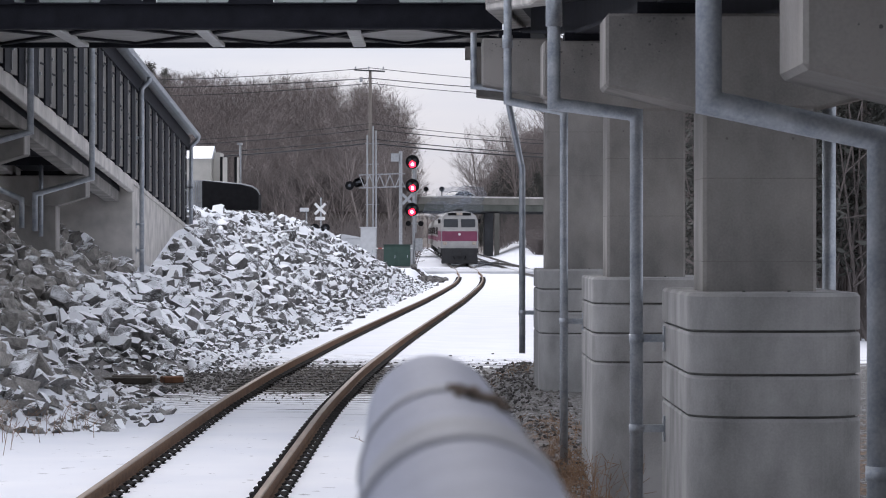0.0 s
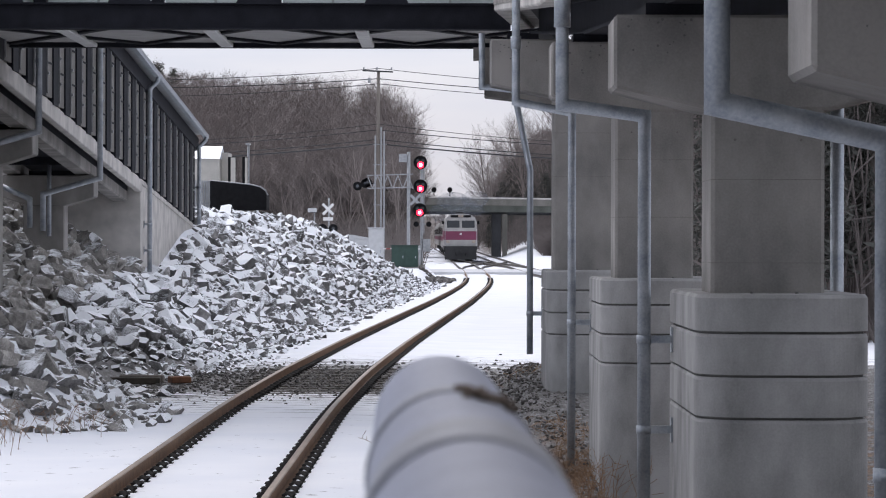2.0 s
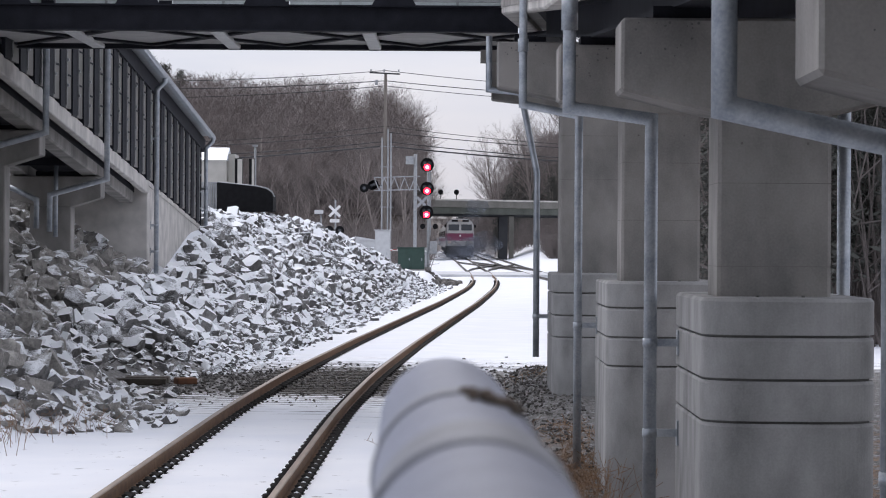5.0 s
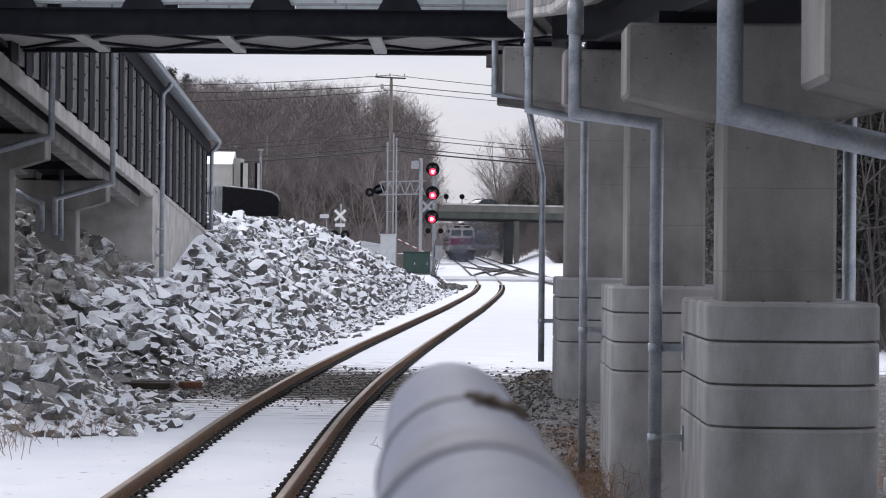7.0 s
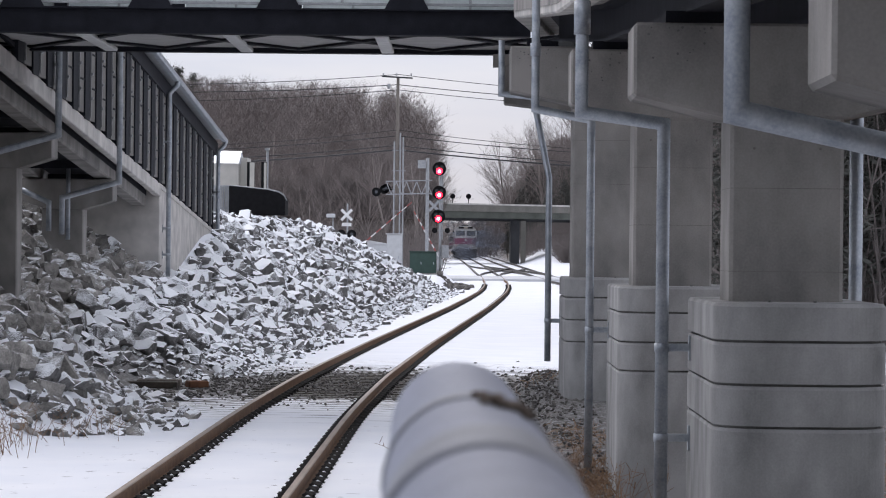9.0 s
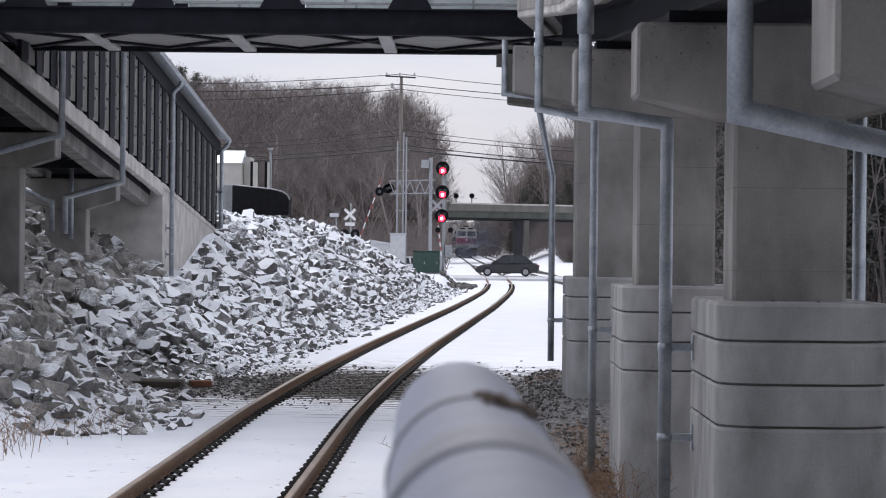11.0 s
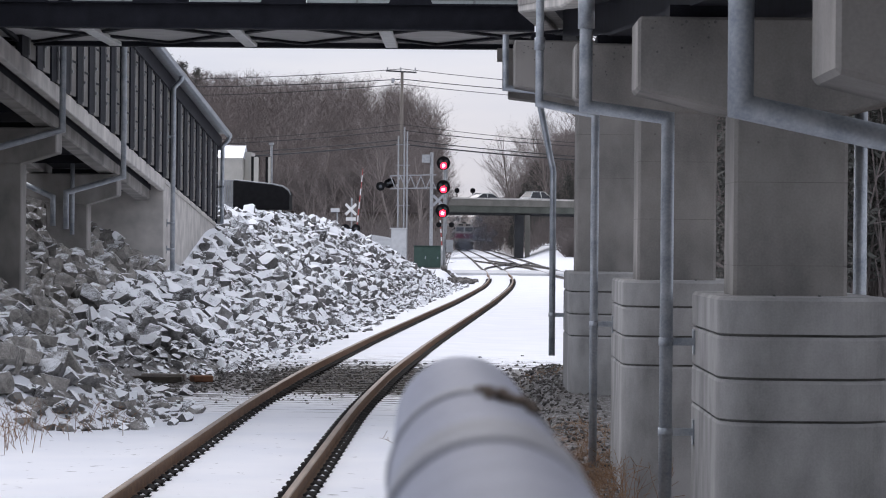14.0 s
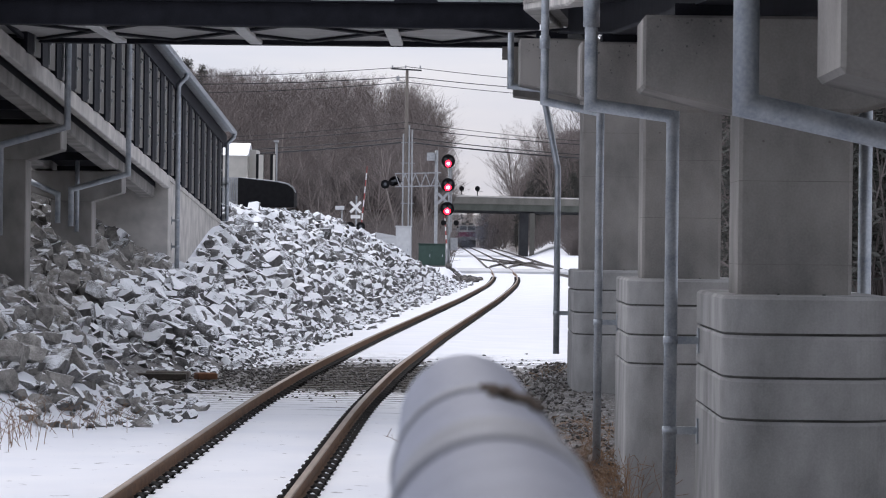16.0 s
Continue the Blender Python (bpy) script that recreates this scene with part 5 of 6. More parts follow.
def make_locomotive():
    g = thing("locomotive", 0, 0, 0, "grey and maroon diesel locomotive with black pilot, moving away", "locomotive")

    def bx(name, mat_, a, b, c, d, e, f, label="", bevel=0.0, parent=None):
        bm = B()
        box(bm, a, b, c, d, e, f)
        return part(name, bm, mat_, parent or g, label, bevel)
    W = 1.55
    # cab front as courses that lean back towards the roof
    courses = [(1.42, 2.02, LOCO_GREY, 0.0, 0.0), (2.02, 2.86, PURPLE, 0.0, 0.05), (2.86, 3.05, LOCO_GREY, 0.05, 0.10)]
    for z0, z1, mt, l0, l1 in courses:
        bm = B()
        for s, lean in ((z0, l0), (z1, l1)):
            pass
        v = [bm.verts.new(p) for p in ((-W + 0.12, l0, z0), (W - 0.12, l0, z0), (W, l0 + 0.3, z0), (W, 16.5, z0), (-W, 16.5, z0), (-W, l0 + 0.3, z0))]
        u = [bm.verts.new(p) for p in ((-W + 0.12, l1, z1), (W - 0.12, l1, z1), (W, l1 + 0.3, z1), (W, 16.5, z1), (-W, 16.5, z1), (-W, l1 + 0.3, z1))]
        bm.faces.new(v[::-1]), bm.faces.new(u)
        for i in range(6):
            bm.faces.new((v[i], v[(i + 1) % 6], u[(i + 1) % 6], u[i]))
        part("body_band", bm, mt, g, "maroon body band" if mt is PURPLE else "grey body band")
    # upper cab with sloping windscreen and rounded roof
    bm = B()
    sec = [(-W, 3.05), (-W, 3.75), (-W * 0.9, 4.15), (-W * 0.68, 4.42), (-W * 0.3, 4.55), (W * 0.3, 4.55), (W * 0.68, 4.42), (W * 0.9, 4.15), (W, 3.75), (W, 3.05)]
    rows = []
    for y, k in ((0.1, 0.0), (16.5, 0.0)):
        rows.append([bm.verts.new((x * (0.97 if y < 1 else 1), y + (max(0, z - 3.05) * 0.32 if y < 1 else 0), z)) for x, z in sec])
    n = len(sec)
    for i in range(n):
        bm.faces.new((rows[0][i], rows[0][(i + 1) % n], rows[1][(i + 1) % n], rows[1][i]))
    bm.faces.new(rows[0][::-1]), bm.faces.new(rows[1])
    cab = part("cab", bm, LOCO_GREY, g, "grey cab with a rounded roof")
    for s in (-1, 1):
        bm = B()
        tilt = Matrix.Translation((0, 0.13, 3.2)) @ Matrix.Rotation(math.atan(0.32) * -1, 4, "X")
        box(bm, min(s * 0.12, s * 1.3), max(s * 0.12, s * 1.3), -0.03, 0.02, 0.0, 0.72, tilt)
        part("windscreen", bm, DARK_GLASS, cab, "dark windscreen pane", 0.02)
        bm = B()
        box(bm, min(s * 0.25, s * 0.95), max(s * 0.25, s * 0.95), 0.42, 0.5, 4.2, 4.42)
        part("number_board", bm, BLACK, cab)
        bx("marker_light", HEADLIGHT, min(s * 1.05, s * 1.35), max(s * 1.05, s * 1.35), -0.05, 0.02, 1.72, 1.98, "twin ditch light", 0.03)
        bm = B()
        tube(bm, [(s * 0.14, 0.36, 4.33), (s * 0.14, 0.5, 4.33)], 0.11, 14)
        part("headlight", bm, HEADLIGHT, cab, "round headlight")
        bx("grab_rail", GALV_DULL, s * 1.47 - 0.02, s * 1.47 + 0.02, -0.03, 0.0, 1.5, 2.9)
        bm = B()
        beam(bm, (s * 1.55, 0.9, 3.7), (s * 1.75, 0.9, 3.7), 0.03, 0.35)
        part("mirror", bm, BLACK, cab)
    # emblem as a plain shape
    bm = B()
    disc(bm, 0.11, -0.02, 0.03, 0, 2.6, 18)
    part("emblem", bm, WHITE_PAINT, g, "round pale emblem")
    bx("frame_sill", PILOT, -W, W, 0.02, 16.4, 1.0, 1.42)
    bm = B()
    prism(bm, [(-1.5, 0.12), (1.5, 0.12), (1.42, 1.4), (-1.42, 1.4)], -0.1, 0.35, Matrix.Translation((0, 0.1, 0)) @ pose(0, 0, 0, 90))
    part("pilot", bm, PILOT, g, "black snowplough pilot", 0.03)
    for s in (-1, 1):
        for k in range(4):
            bx("pilot_step", PILOT, min(s * 1.2, s * 1.52), max(s * 1.2, s * 1.52), -0.22, 0.2, 0.3 + k * 0.3, 0.34 + k * 0.3)
    bm = B()
    box(bm, -0.15, 0.15, -0.6, 0.0, 0.75, 1.05)
    part("coupler", bm, PILOT, g, bevel=0.04)
    for s in (-0.5, 0.5):
        bm = B()
        tube(bm, [(s, -0.1, 1.0), (s * 0.95, -0.3, 0.65), (s * 0.8, -0.28, 0.5)], 0.035, 8)
        part("air_hose", bm, BLACK, g)
    bx("fuel_tank", PILOT, -1.3, 1.3, 6.2, 10.4, 0.35, 1.0)
    for c in (3.4, 13.2):
        bx("truck_frame", PILOT, -1.2, 1.2, c - 1.9, c + 1.9, 0.5, 0.95)
        for d in (-1.35, 1.35):
            make_wheelset(g, c + d)
    bx("exhaust_stack", PILOT, -0.4, 0.4, 6.4, 7.4, 4.5, 4.72)
    bx("roof_fan", PILOT, -0.6, 0.6, 11, 12.2, 4.5, 4.62)
    bx("horn_bracket", PILOT, -0.25, 0.25, 1.2, 1.4, 4.5, 4.75)
    return g


def make_coach():
    g = thing("passenger_coach", 0, 0, 0, "grey and maroon passenger coach with dark windows", "railway coach", "coaches of the train")
    L, W = 25.4, 1.5

    def bx(name, mat_, a, b, c, d, e, f, label="", parent=None):
        bm = B()
        box(bm, a, b, c, d, e, f)
        return part(name, bm, mat_, parent or g, label)
    bm = B()
    sec = [(-W, 1.1), (-W, 3.2), (-W * 0.85, 3.75), (-W * 0.4, 4.0), (W * 0.4, 4.0), (W * 0.85, 3.75), (W, 3.2), (W, 1.1)]
    rows = [[bm.verts.new((x, y, z)) for x, z in sec] for y in (0, L)]
    for i in range(8):
        bm.faces.new((rows[0][i], rows[0][(i + 1) % 8], rows[1][(i + 1) % 8], rows[1][i]))
    bm.faces.new(rows[0][::-1]), bm.faces.new(rows[1])
    body = part("body", bm, LOCO_GREY, g, "silver-grey coach shell")
    for s in (-1, 1):
        x = s * (W + 0.008)
        bx("stripe", PURPLE, x - 0.006, x + 0.006, 0.1, L - 0.1, 1.75, 2.15, "maroon stripe")
        for i in range(12):
            bx("window", DARK_GLASS, x - 0.012, x + 0.012, 2.0 + i * 1.8, 3.3 + i * 1.8, 2.35, 3.0, "dark tinted window", body)
    bx("gangway_door", PILOT, -0.5, 0.5, -0.12, 0.0, 1.2, 3.3)
    for c in (3.2, L - 3.2):
        bx("truck_frame", PILOT, -1.15, 1.15, c - 1.6, c + 1.6, 0.45, 0.9)
        for d in (-1.2, 1.2):
            make_wheelset(g, c + d, r=0.45)
    return g


# ---- cars ----
def car_paint(name, c):
    return shade(name, c, tuple(v * 0.8 for v in c), 3, 30, 0.3, 0.1, 0.02)


TYRE = shade("black tyre rubber", (0.02, 0.02, 0.02), (0.012, 0.012, 0.012), 5, 40, 0.85)
RIM = shade("alloy wheel", (0.45, 0.45, 0.46), (0.3, 0.3, 0.31), 5, 40, 0.35, 0.8)


def make_car(paint, label, tall=0.0):
    """A car that faces +x, its wheels on z = 0."""
    g = thing("car", 0, 0, 0, label, "car", "cars on the roads")
    body = [(-2.34, 0.30), (-2.40, 0.50), (-2.40, 0.74), (-2.32, 0.93 + tall * 0.3), (-1.9, 0.99 + tall * 0.2), (-0.6, 0.97), (0.95, 0.95), (1.5, 0.88), (2.0, 0.78), (2.3, 0.64), (2.38, 0.46), (2.3, 0.27), (1.0, 0.22), (-1.0, 0.22)]
    bm = B()
    prism(bm, body, -0.88, 0.88, pose(0, 0, 0, 90))
    b = part("body", bm, paint, g, bevel=0.09, seg=3)
    roof = 1.44 + tall
    back = -1.95 - tall * 0.5
    base = [(back, 0.95), (1.2, 0.93), (0.62, 1.24), (0.22, roof - 0.05), (-0.1, roof), (-0.75, roof), (-1.15 - tall * 1.6, roof - 0.07), (-1.6 - tall * 1.2, 1.18)]
    bm = B()
    lo = [bm.verts.new((x, -0.84 + (z - 0.97) * 0.36, z)) for x, z in base]
    hi = [bm.verts.new((x, 0.84 - (z - 0.97) * 0.36, z)) for x, z in base]
    bm.faces.new(lo), bm.faces.new(hi[::-1])
    for i in range(8):
        bm.faces.new((lo[i], hi[i], hi[(i + 1) % 8], lo[(i + 1) % 8]))
    part("cabin_glass", bm, DARK_GLASS, g, "dark car glass", 0.05, 2)
    # roof skin and pillars over the glass
    bm = B()
    box(bm, -1.12 - tall * 1.4, 0.2, -0.69 + tall * 0.3, 0.69 - tall * 0.3, roof - 0.05, roof + 0.022)
    part("roof", bm, paint, g, bevel=0.03, seg=2)
    for s in (-1, 1):
        for x0, x1 in ((1.12, 0.22), (-0.35, -0.4), (back + 0.05, -1.1 - tall * 1.5)):
            bm = B()
            beam(bm, (x0, s * 0.85, 0.98), (x1, s * (0.69 - tall * 0.3), roof), 0.09, 0.06)
            part("pillar", bm, paint, g)
        bm = B()
        box(bm, 2.2, 2.36, min(s * 0.5, s * 0.84), max(s * 0.5, s * 0.84), 0.6, 0.74)
        part("headlight", bm, HEADLIGHT, g, bevel=0.03)
        bm = B()
        box(bm, -2.43, -2.3, min(s * 0.5, s * 0.86), max(s * 0.5, s * 0.86), 0.7, 0.86)
        part("tail_light", bm, RED_PAINT, g, bevel=0.02)
        for x in (-1.4, 1.42):
            bm = B()
            tube(bm, [(x, s * 0.66, 0.33), (x, s * 0.90, 0.33)], 0.33, 24)
            w = part("wheel", bm, TYRE, g, "black tyre")
            bm = B()
            tube(bm, [(x, s * 0.901, 0.33), (x, s * 0.912, 0.33)], 0.21, 16)
            part("rim", bm, RIM, w, "alloy rim")
        for x in (-0.95, 0.1):
            bm = B()
            box(bm, x - 0.08, x + 0.08, s * 0.885 - 0.01, s * 0.885 + 0.01, 0.86, 0.89)
            part("door_handle", bm, paint, g)
    return g


# ---- trees ----
# bark, twig and needle colours are lightened to stand in for distance haze
BARK = shade("grey bark", (0.27, 0.235, 0.215), (0.17, 0.148, 0.136), 2, 20, 0.95, bump=0.3, per_thing=0.35)
TWIGS = shade("brown-grey twigs", (0.238, 0.203, 0.190), (0.155, 0.134, 0.127), 0.6, 8, 0.95, bump=0, per_thing=0.35)
NEEDLES = shade("dark pine needles", (0.10, 0.10, 0.088), (0.062, 0.064, 0.057), 0.7, 6, 0.9, bump=0, per_thing=0.3)


def grow(bm_trunk, bm_crown, rnd, p, d, length, r, level, depth):
    """One limb and those that spring from it."""
    n = (5, 3, 2, 2)[level]
    pts, dirs = [p], [d]
    for i in range(n):
        d = (d + Vector((rnd.gauss(0, 0.13), rnd.gauss(0, 0.13), rnd.gauss(0.05, 0.08)))).normalized()
        p = p + d * length / n
        pts.append(p)
        dirs.append(d)
    if level < 2:
        tube(bm_trunk if level == 0 else bm_crown, pts, r, 6 if level == 0 else 4, r * 0.45, caps=False)
    else:
        tube(bm_crown, pts, r, 3, r * 0.4, caps=False)
    if level >= depth:
        return
    kids = (15, 7, 5, 4)[level]
    for k in range(kids):
        t = 0.28 + 0.72 * (k + rnd.random()) / kids if level == 0 else 0.2 + 0.8 * (k + rnd.random()) / kids
        i = min(n - 1, int(t * n))
        q = pts[i].lerp(pts[i + 1], t * n - i)
        ax = Vector((rnd.gauss(0, 1), rnd.gauss(0, 1), 0)).normalized()
        spread = rnd.uniform(0.55, 1.0)
        nd = (dirs[i] * (1.1 - spread * 0.5) + ax * spread + Vector((0, 0, 0.25))).normalized()
        grow(bm_trunk, bm_crown, rnd, q, nd, length * rnd.uniform(0.38, 0.55) * (1.15 - 0.4 * t), max(0.0095, r * rnd.uniform(0.22, 0.33)), level + 1, depth)


def make_bare_tree(seed, height, label):
    rnd = random.Random(seed)
    g = thing("bare_tree", 0, 0, 0, label, "tree", "bare winter trees")
    t, c = B(), B()
    grow(t, c, rnd, Vector((0, 0, -0.4)), Vector((0, 0, 1)), height * 0.8, height * 0.0095, 0, 3)
    part("trunk", t, BARK, g)
    part("crown", c, TWIGS, g, "leafless twig crown")
    return g


def make_pine(seed, height):
    rnd = random.Random(seed)
    g = thing("pine_tree", 0, 0, 0, "dark green pine with ragged boughs", "tree", "pines by the line")
    t = B()
    tube(t, [(0, 0, -0.4), (0.1, 0, height * 0.5), (0, 0.05, height)], height * 0.016, 7, 0.03, caps=False)
    part("trunk", t, BARK, g)
    c = B()
    for i in range(270):
        h = rnd.uniform(0.18, 1.0) ** 0.9
        z = height * h
        reach = height * 0.24 * (1.05 - h) ** 0.7 * rnd.uniform(0.35, 1.15) + 0.15
        a = rnd.uniform(0, 6.283)
        e = Vector((math.cos(a) * reach, math.sin(a) * reach, z - reach * rnd.uniform(-0.1, 0.3)))
        for _ in range(15):
            q = Vector((0, 0, z)).lerp(e, rnd.uniform(0.35, 1.05)) + Vector((rnd.gauss(0, 0.22), rnd.gauss(0, 0.22), rnd.gauss(0, 0.16)))
            s = rnd.uniform(0.12, 0.30)
            u = Vector((rnd.gauss(0, 1), rnd.gauss(0, 1), rnd.gauss(0, 0.5))).normalized() * s
            w = Vector((rnd.gauss(0, 1), rnd.gauss(0, 1), rnd.gauss(0, 0.5))).normalized() * s * 0.3
            v = [c.verts.new(q - u), c.verts.new(q + w), c.verts.new(q + u), c.verts.new(q - w)]
            c.faces.new(v)
    part("crown", c, NEEDLES, g, "dark needle crown")
    return g


def plant_woods():
    rnd = random.Random(21)
    kinds = [make_bare_tree(s, h, "tall leafless tree with a fine grey-brown crown") for s, h in ((1, 17), (2, 19), (3, 16), (4, 20), (5, 14))]
    spots = []
    for y0, y1, k, lo, hi in ((240, 300, 16, 250, 620), (300, 370, 28, 240, 680), (370, 460, 28, 230, 725), (460, 560, 16, 230, 735)):
        for i in range(k):
            y = rnd.uniform(y0, y1)
            px = lo + (hi - lo) * (i + rnd.random()) / k
            spots.append(((px - 784) * y / 5300, y, rnd.uniform(0.66, 0.92) * min(1.0, max(0.62, y / 400)) * (1.1 if px > 430 and y > 340 else 0.88)))
    for y0, y1, k, lo, hi in ((380, 430, 7, 850, 1010), (430, 560, 26, 850, 1010), (370, 420, 3, 900, 1000)):
        for i in range(k):
            y = rnd.uniform(y0, y1)
            px = lo + (hi - lo) * (i + rnd.random()) / k
            spots.append(((px - 784) * y / 5300, y, rnd.uniform(0.75, 1.0)))
    spots += [(-4.4, 262, 0.84), (-5.6, 285, 0.8), (-6.8, 275, 0.74)]
    for i in range(14):
        spots.append((rnd.uniform(7, 24), rnd.uniform(75, 150), rnd.uniform(0.6, 0.9)))
    for i, (x, y, s) in enumerate(spots):
        k = kinds[i % 5] if i >= 5 else kinds[i]
        m = Matrix.Translation((x, y, lie(x, y))) @ Matrix.Rotation(rnd.uniform(0, 6.28), 4, "Z") @ Matrix.Diagonal((s, s, s * rnd.uniform(0.9, 1.08), 1))
        if i < 5:
            k.matrix_basis = m
        else:
            ob = copy_thing(k, Matrix())
            ob.matrix_basis = m
    pines = [make_pine(s, h) for s, h in ((7, 11), (8, 13))]
    where = [(7.4, 378, 0.5), (5.9, 392, 0.42), (9.6, 375, 0.55), (12, 380, 0.6), (14.0, 378, 0.6),
             (8.0, 78, 0.8), (10.4, 84, 0.9), (12.4, 76, 0.9), (14.5, 88, 1.0), (9.3, 96, 0.9), (11.5, 102, 1.0), (16.5, 95, 1.0), (7.4, 104, 0.8), (13.2, 66, 0.8), (-34.5, 330, 1.55), (-36.5, 345, 1.5),
             (5.2, 405, 0.34), (6.2, 412, 0.6), (7.2, 418, 0.78), (8.4, 410, 0.86), (9.8, 420, 0.92), (11.2, 415, 0.9), (12.6, 424, 0.95), (13.8, 412, 0.74), (8.0, 440, 0.86), (10.4, 446, 0.78), (6.9, 436, 0.56), (15, 430, 0.8),
             (6.9, 74, 0.6), (7.7, 76, 0.68), (8.6, 73, 0.7), (9.5, 77, 0.72), (10.4, 74, 0.75), (11.3, 78, 0.75), (7.3, 82, 0.7), (9.0, 84, 0.8), (9.2, 110, 0.9), (10.6, 118, 0.95), (12.2, 112, 1.0), (13.9, 122, 1.0), (15.6, 116, 1.0), (17.4, 125, 1.0), (11.4, 130, 1.0), (14.8, 134, 1.0), (18.6, 132, 1.0), (10.6, 92, 0.8),
             (-49, 500, 1.25), (-47, 506, 1.0), (-36, 500, 1.2), (-33.5, 515, 1.15), (-31, 505, 1.1), (-27.5, 520, 1.0)]
    for i, (x, y, s) in enumerate(where):
        m = Matrix.Translation((x, y, lie(x, y))) @ Matrix.Rotation(rnd.uniform(0, 6.28), 4, "Z") @ Matrix.Diagonal((s, s, s, 1))
        if i < 2:
            pines[i].matrix_basis = m
        else:
            ob = copy_thing(pines[i % 2], Matrix())
            ob.matrix_basis = m


plant_woods()


def make_far_woods():
    """Close-set leafless trees on the hill behind the line, too many to count."""
    rnd = random.Random(33)
    verts, faces = [], []

    def sliver(a, b, w):
        s = Vector((rnd.uniform(0.6, 1), rnd.uniform(-0.6, 0.6), 0)) * w
        d = Vector((s.y, -s.x, 0)) * 0.6
        k = len(verts)
        verts.extend((a - s, a + s, a + d, b))
        faces.extend(((k, k + 1, k + 3), (k + 1, k + 2, k + 3), (k + 2, k, k + 3)))
    for i in range(880):
        y = rnd.uniform(430, 600)
        thick = 1.0
        if i < 440:
            u = rnd.uniform(-0.106, -0.012)
            top = 32.4 - 40 * max(0.0, u + 0.06) - 500 * max(0.0, u + 0.019) + 25 * max(0.0, -0.085 - u)
        elif i < 660:
            u = rnd.uniform(0.012, 0.047)
            top = 23.0 - 560 * max(0.0, 0.030 - u)
        elif i >= 800:
            # low growth across the end of the view
            y = rnd.uniform(590, 665)
            u = rnd.uniform(-0.024, 0.022)
            top = 8.6
        else:
            # thicket on the far side of the raised walkway
            y = rnd.uniform(80, 165)
            u = rnd.uniform(0.078, 0.165)
            top, thick = 95.0, 0.4
        x, base = u * y, lie(u * y, y)
        h = min(31.0 if i < 660 else 13.0, max(7.0, (top * y / 520 - base) * rnd.uniform(0.84, 1.04)))
        root = Vector((x, y, base - 0.3))
        lean = Vector((rnd.gauss(0, 0.03), rnd.gauss(0, 0.03), 1))
        sliver(root, root + lean * h * 0.97, 0.16 * thick)
        for _ in range(34):
            f = rnd.uniform(0.22, 0.9)
            p = root + lean * h * f
            out = Vector((rnd.gauss(0, 1), rnd.gauss(0, 1), 0)).normalized()
            q = p + out * h * rnd.uniform(0.06, 0.22) * (1.1 - f * 0.6) + Vector((0, 0, h * rnd.uniform(0.06, 0.2) * (1.2 - f)))
            sliver(p, q, 0.055 * thick)
            for _ in range(8):
                a = p.lerp(q, rnd.uniform(0.25, 1.0))
                b = a + Vector((rnd.gauss(0, 0.055) * h, rnd.gauss(0, 0.055) * h, rnd.uniform(0.0, 0.09) * h))
                sliver(a, b, 0.032 * thick)
    me = bpy.data.meshes.new("far_woods")
    me.from_pydata(verts, [], faces)
    me.materials.append(TWIGS)
    tagged(new("far_woods", me), "dense grey-brown leafless woods on the hill behind the line", "woods", kind="stuff")


make_far_woods()


def make_brush():
    """Undergrowth at the woods' edge and dead weeds by the piers."""
    rnd = random.Random(4)
    bm = B()
    for i in range(11300):
        if i < 3600:
            y = rnd.uniform(225, 420)
            px = rnd.uniform(240, 735)
        else:
            y = rnd.uniform(352, 420)
            px = rnd.uniform(880, 1010)
        x = (px - 784) * y / 5300
        if i > 4400:
            y = rnd.uniform(430, 660)
            x = line_x(y) + rnd.choice((-1, 1)) * (3.2 + abs(rnd.gauss(0, 9)))
            if 1.0 < x - line_x(y) < 8.5 and y < 480:
                continue
        if i > 6600:
            y = rnd.uniform(72, 150)
            x = rnd.uniform(6.2, 12) * y / 72
        h = rnd.uniform(0.8, 4.5) * (1.7 if i > 4400 else 1.0)
        a = Vector((x, y, lie(x, y) - 0.1))
        if i > 8200:
            q = bridge_pose() @ Vector((-4.8 - abs(rnd.gauss(0, 22)), rnd.uniform(-1.6, -0.2), 0))
            a, h = Vector((q.x, q.y, 5.6)), rnd.uniform(2.0, 4.5)
        if i > 10400:
            y = rnd.uniform(312, 330)
            x = rnd.uniform(0.0305, 0.038) * y
            a, h = Vector((x, y, lie(x, y) - 0.1)), rnd.uniform(0.5, 2.4)
        b = a + Vector((rnd.gauss(0, 0.6), rnd.gauss(0, 0.4), h))
        tube(bm, [a, a.lerp(b, 0.5) + Vector((rnd.gauss(0, 0.15), 0, 0)), b], 0.045, 3, 0.015, caps=False)
        for _ in range(3):
            q = a.lerp(b, rnd.uniform(0.3, 0.9))
            tube(bm, [q, q + Vector((rnd.gauss(0, 0.7), rnd.gauss(0, 0.4), rnd.uniform(0.2, 1.2)))], 0.025, 3, 0.012, caps=False)
    tagged(link("brushwood", bm, TWIGS), "tangled leafless undergrowth at the edge of the woods", "undergrowth", kind="stuff")


make_brush()
STRAW = shade("dead weed stalks", (0.27, 0.165, 0.09), (0.13, 0.075, 0.045), 5, 30, 0.95, bump=0)


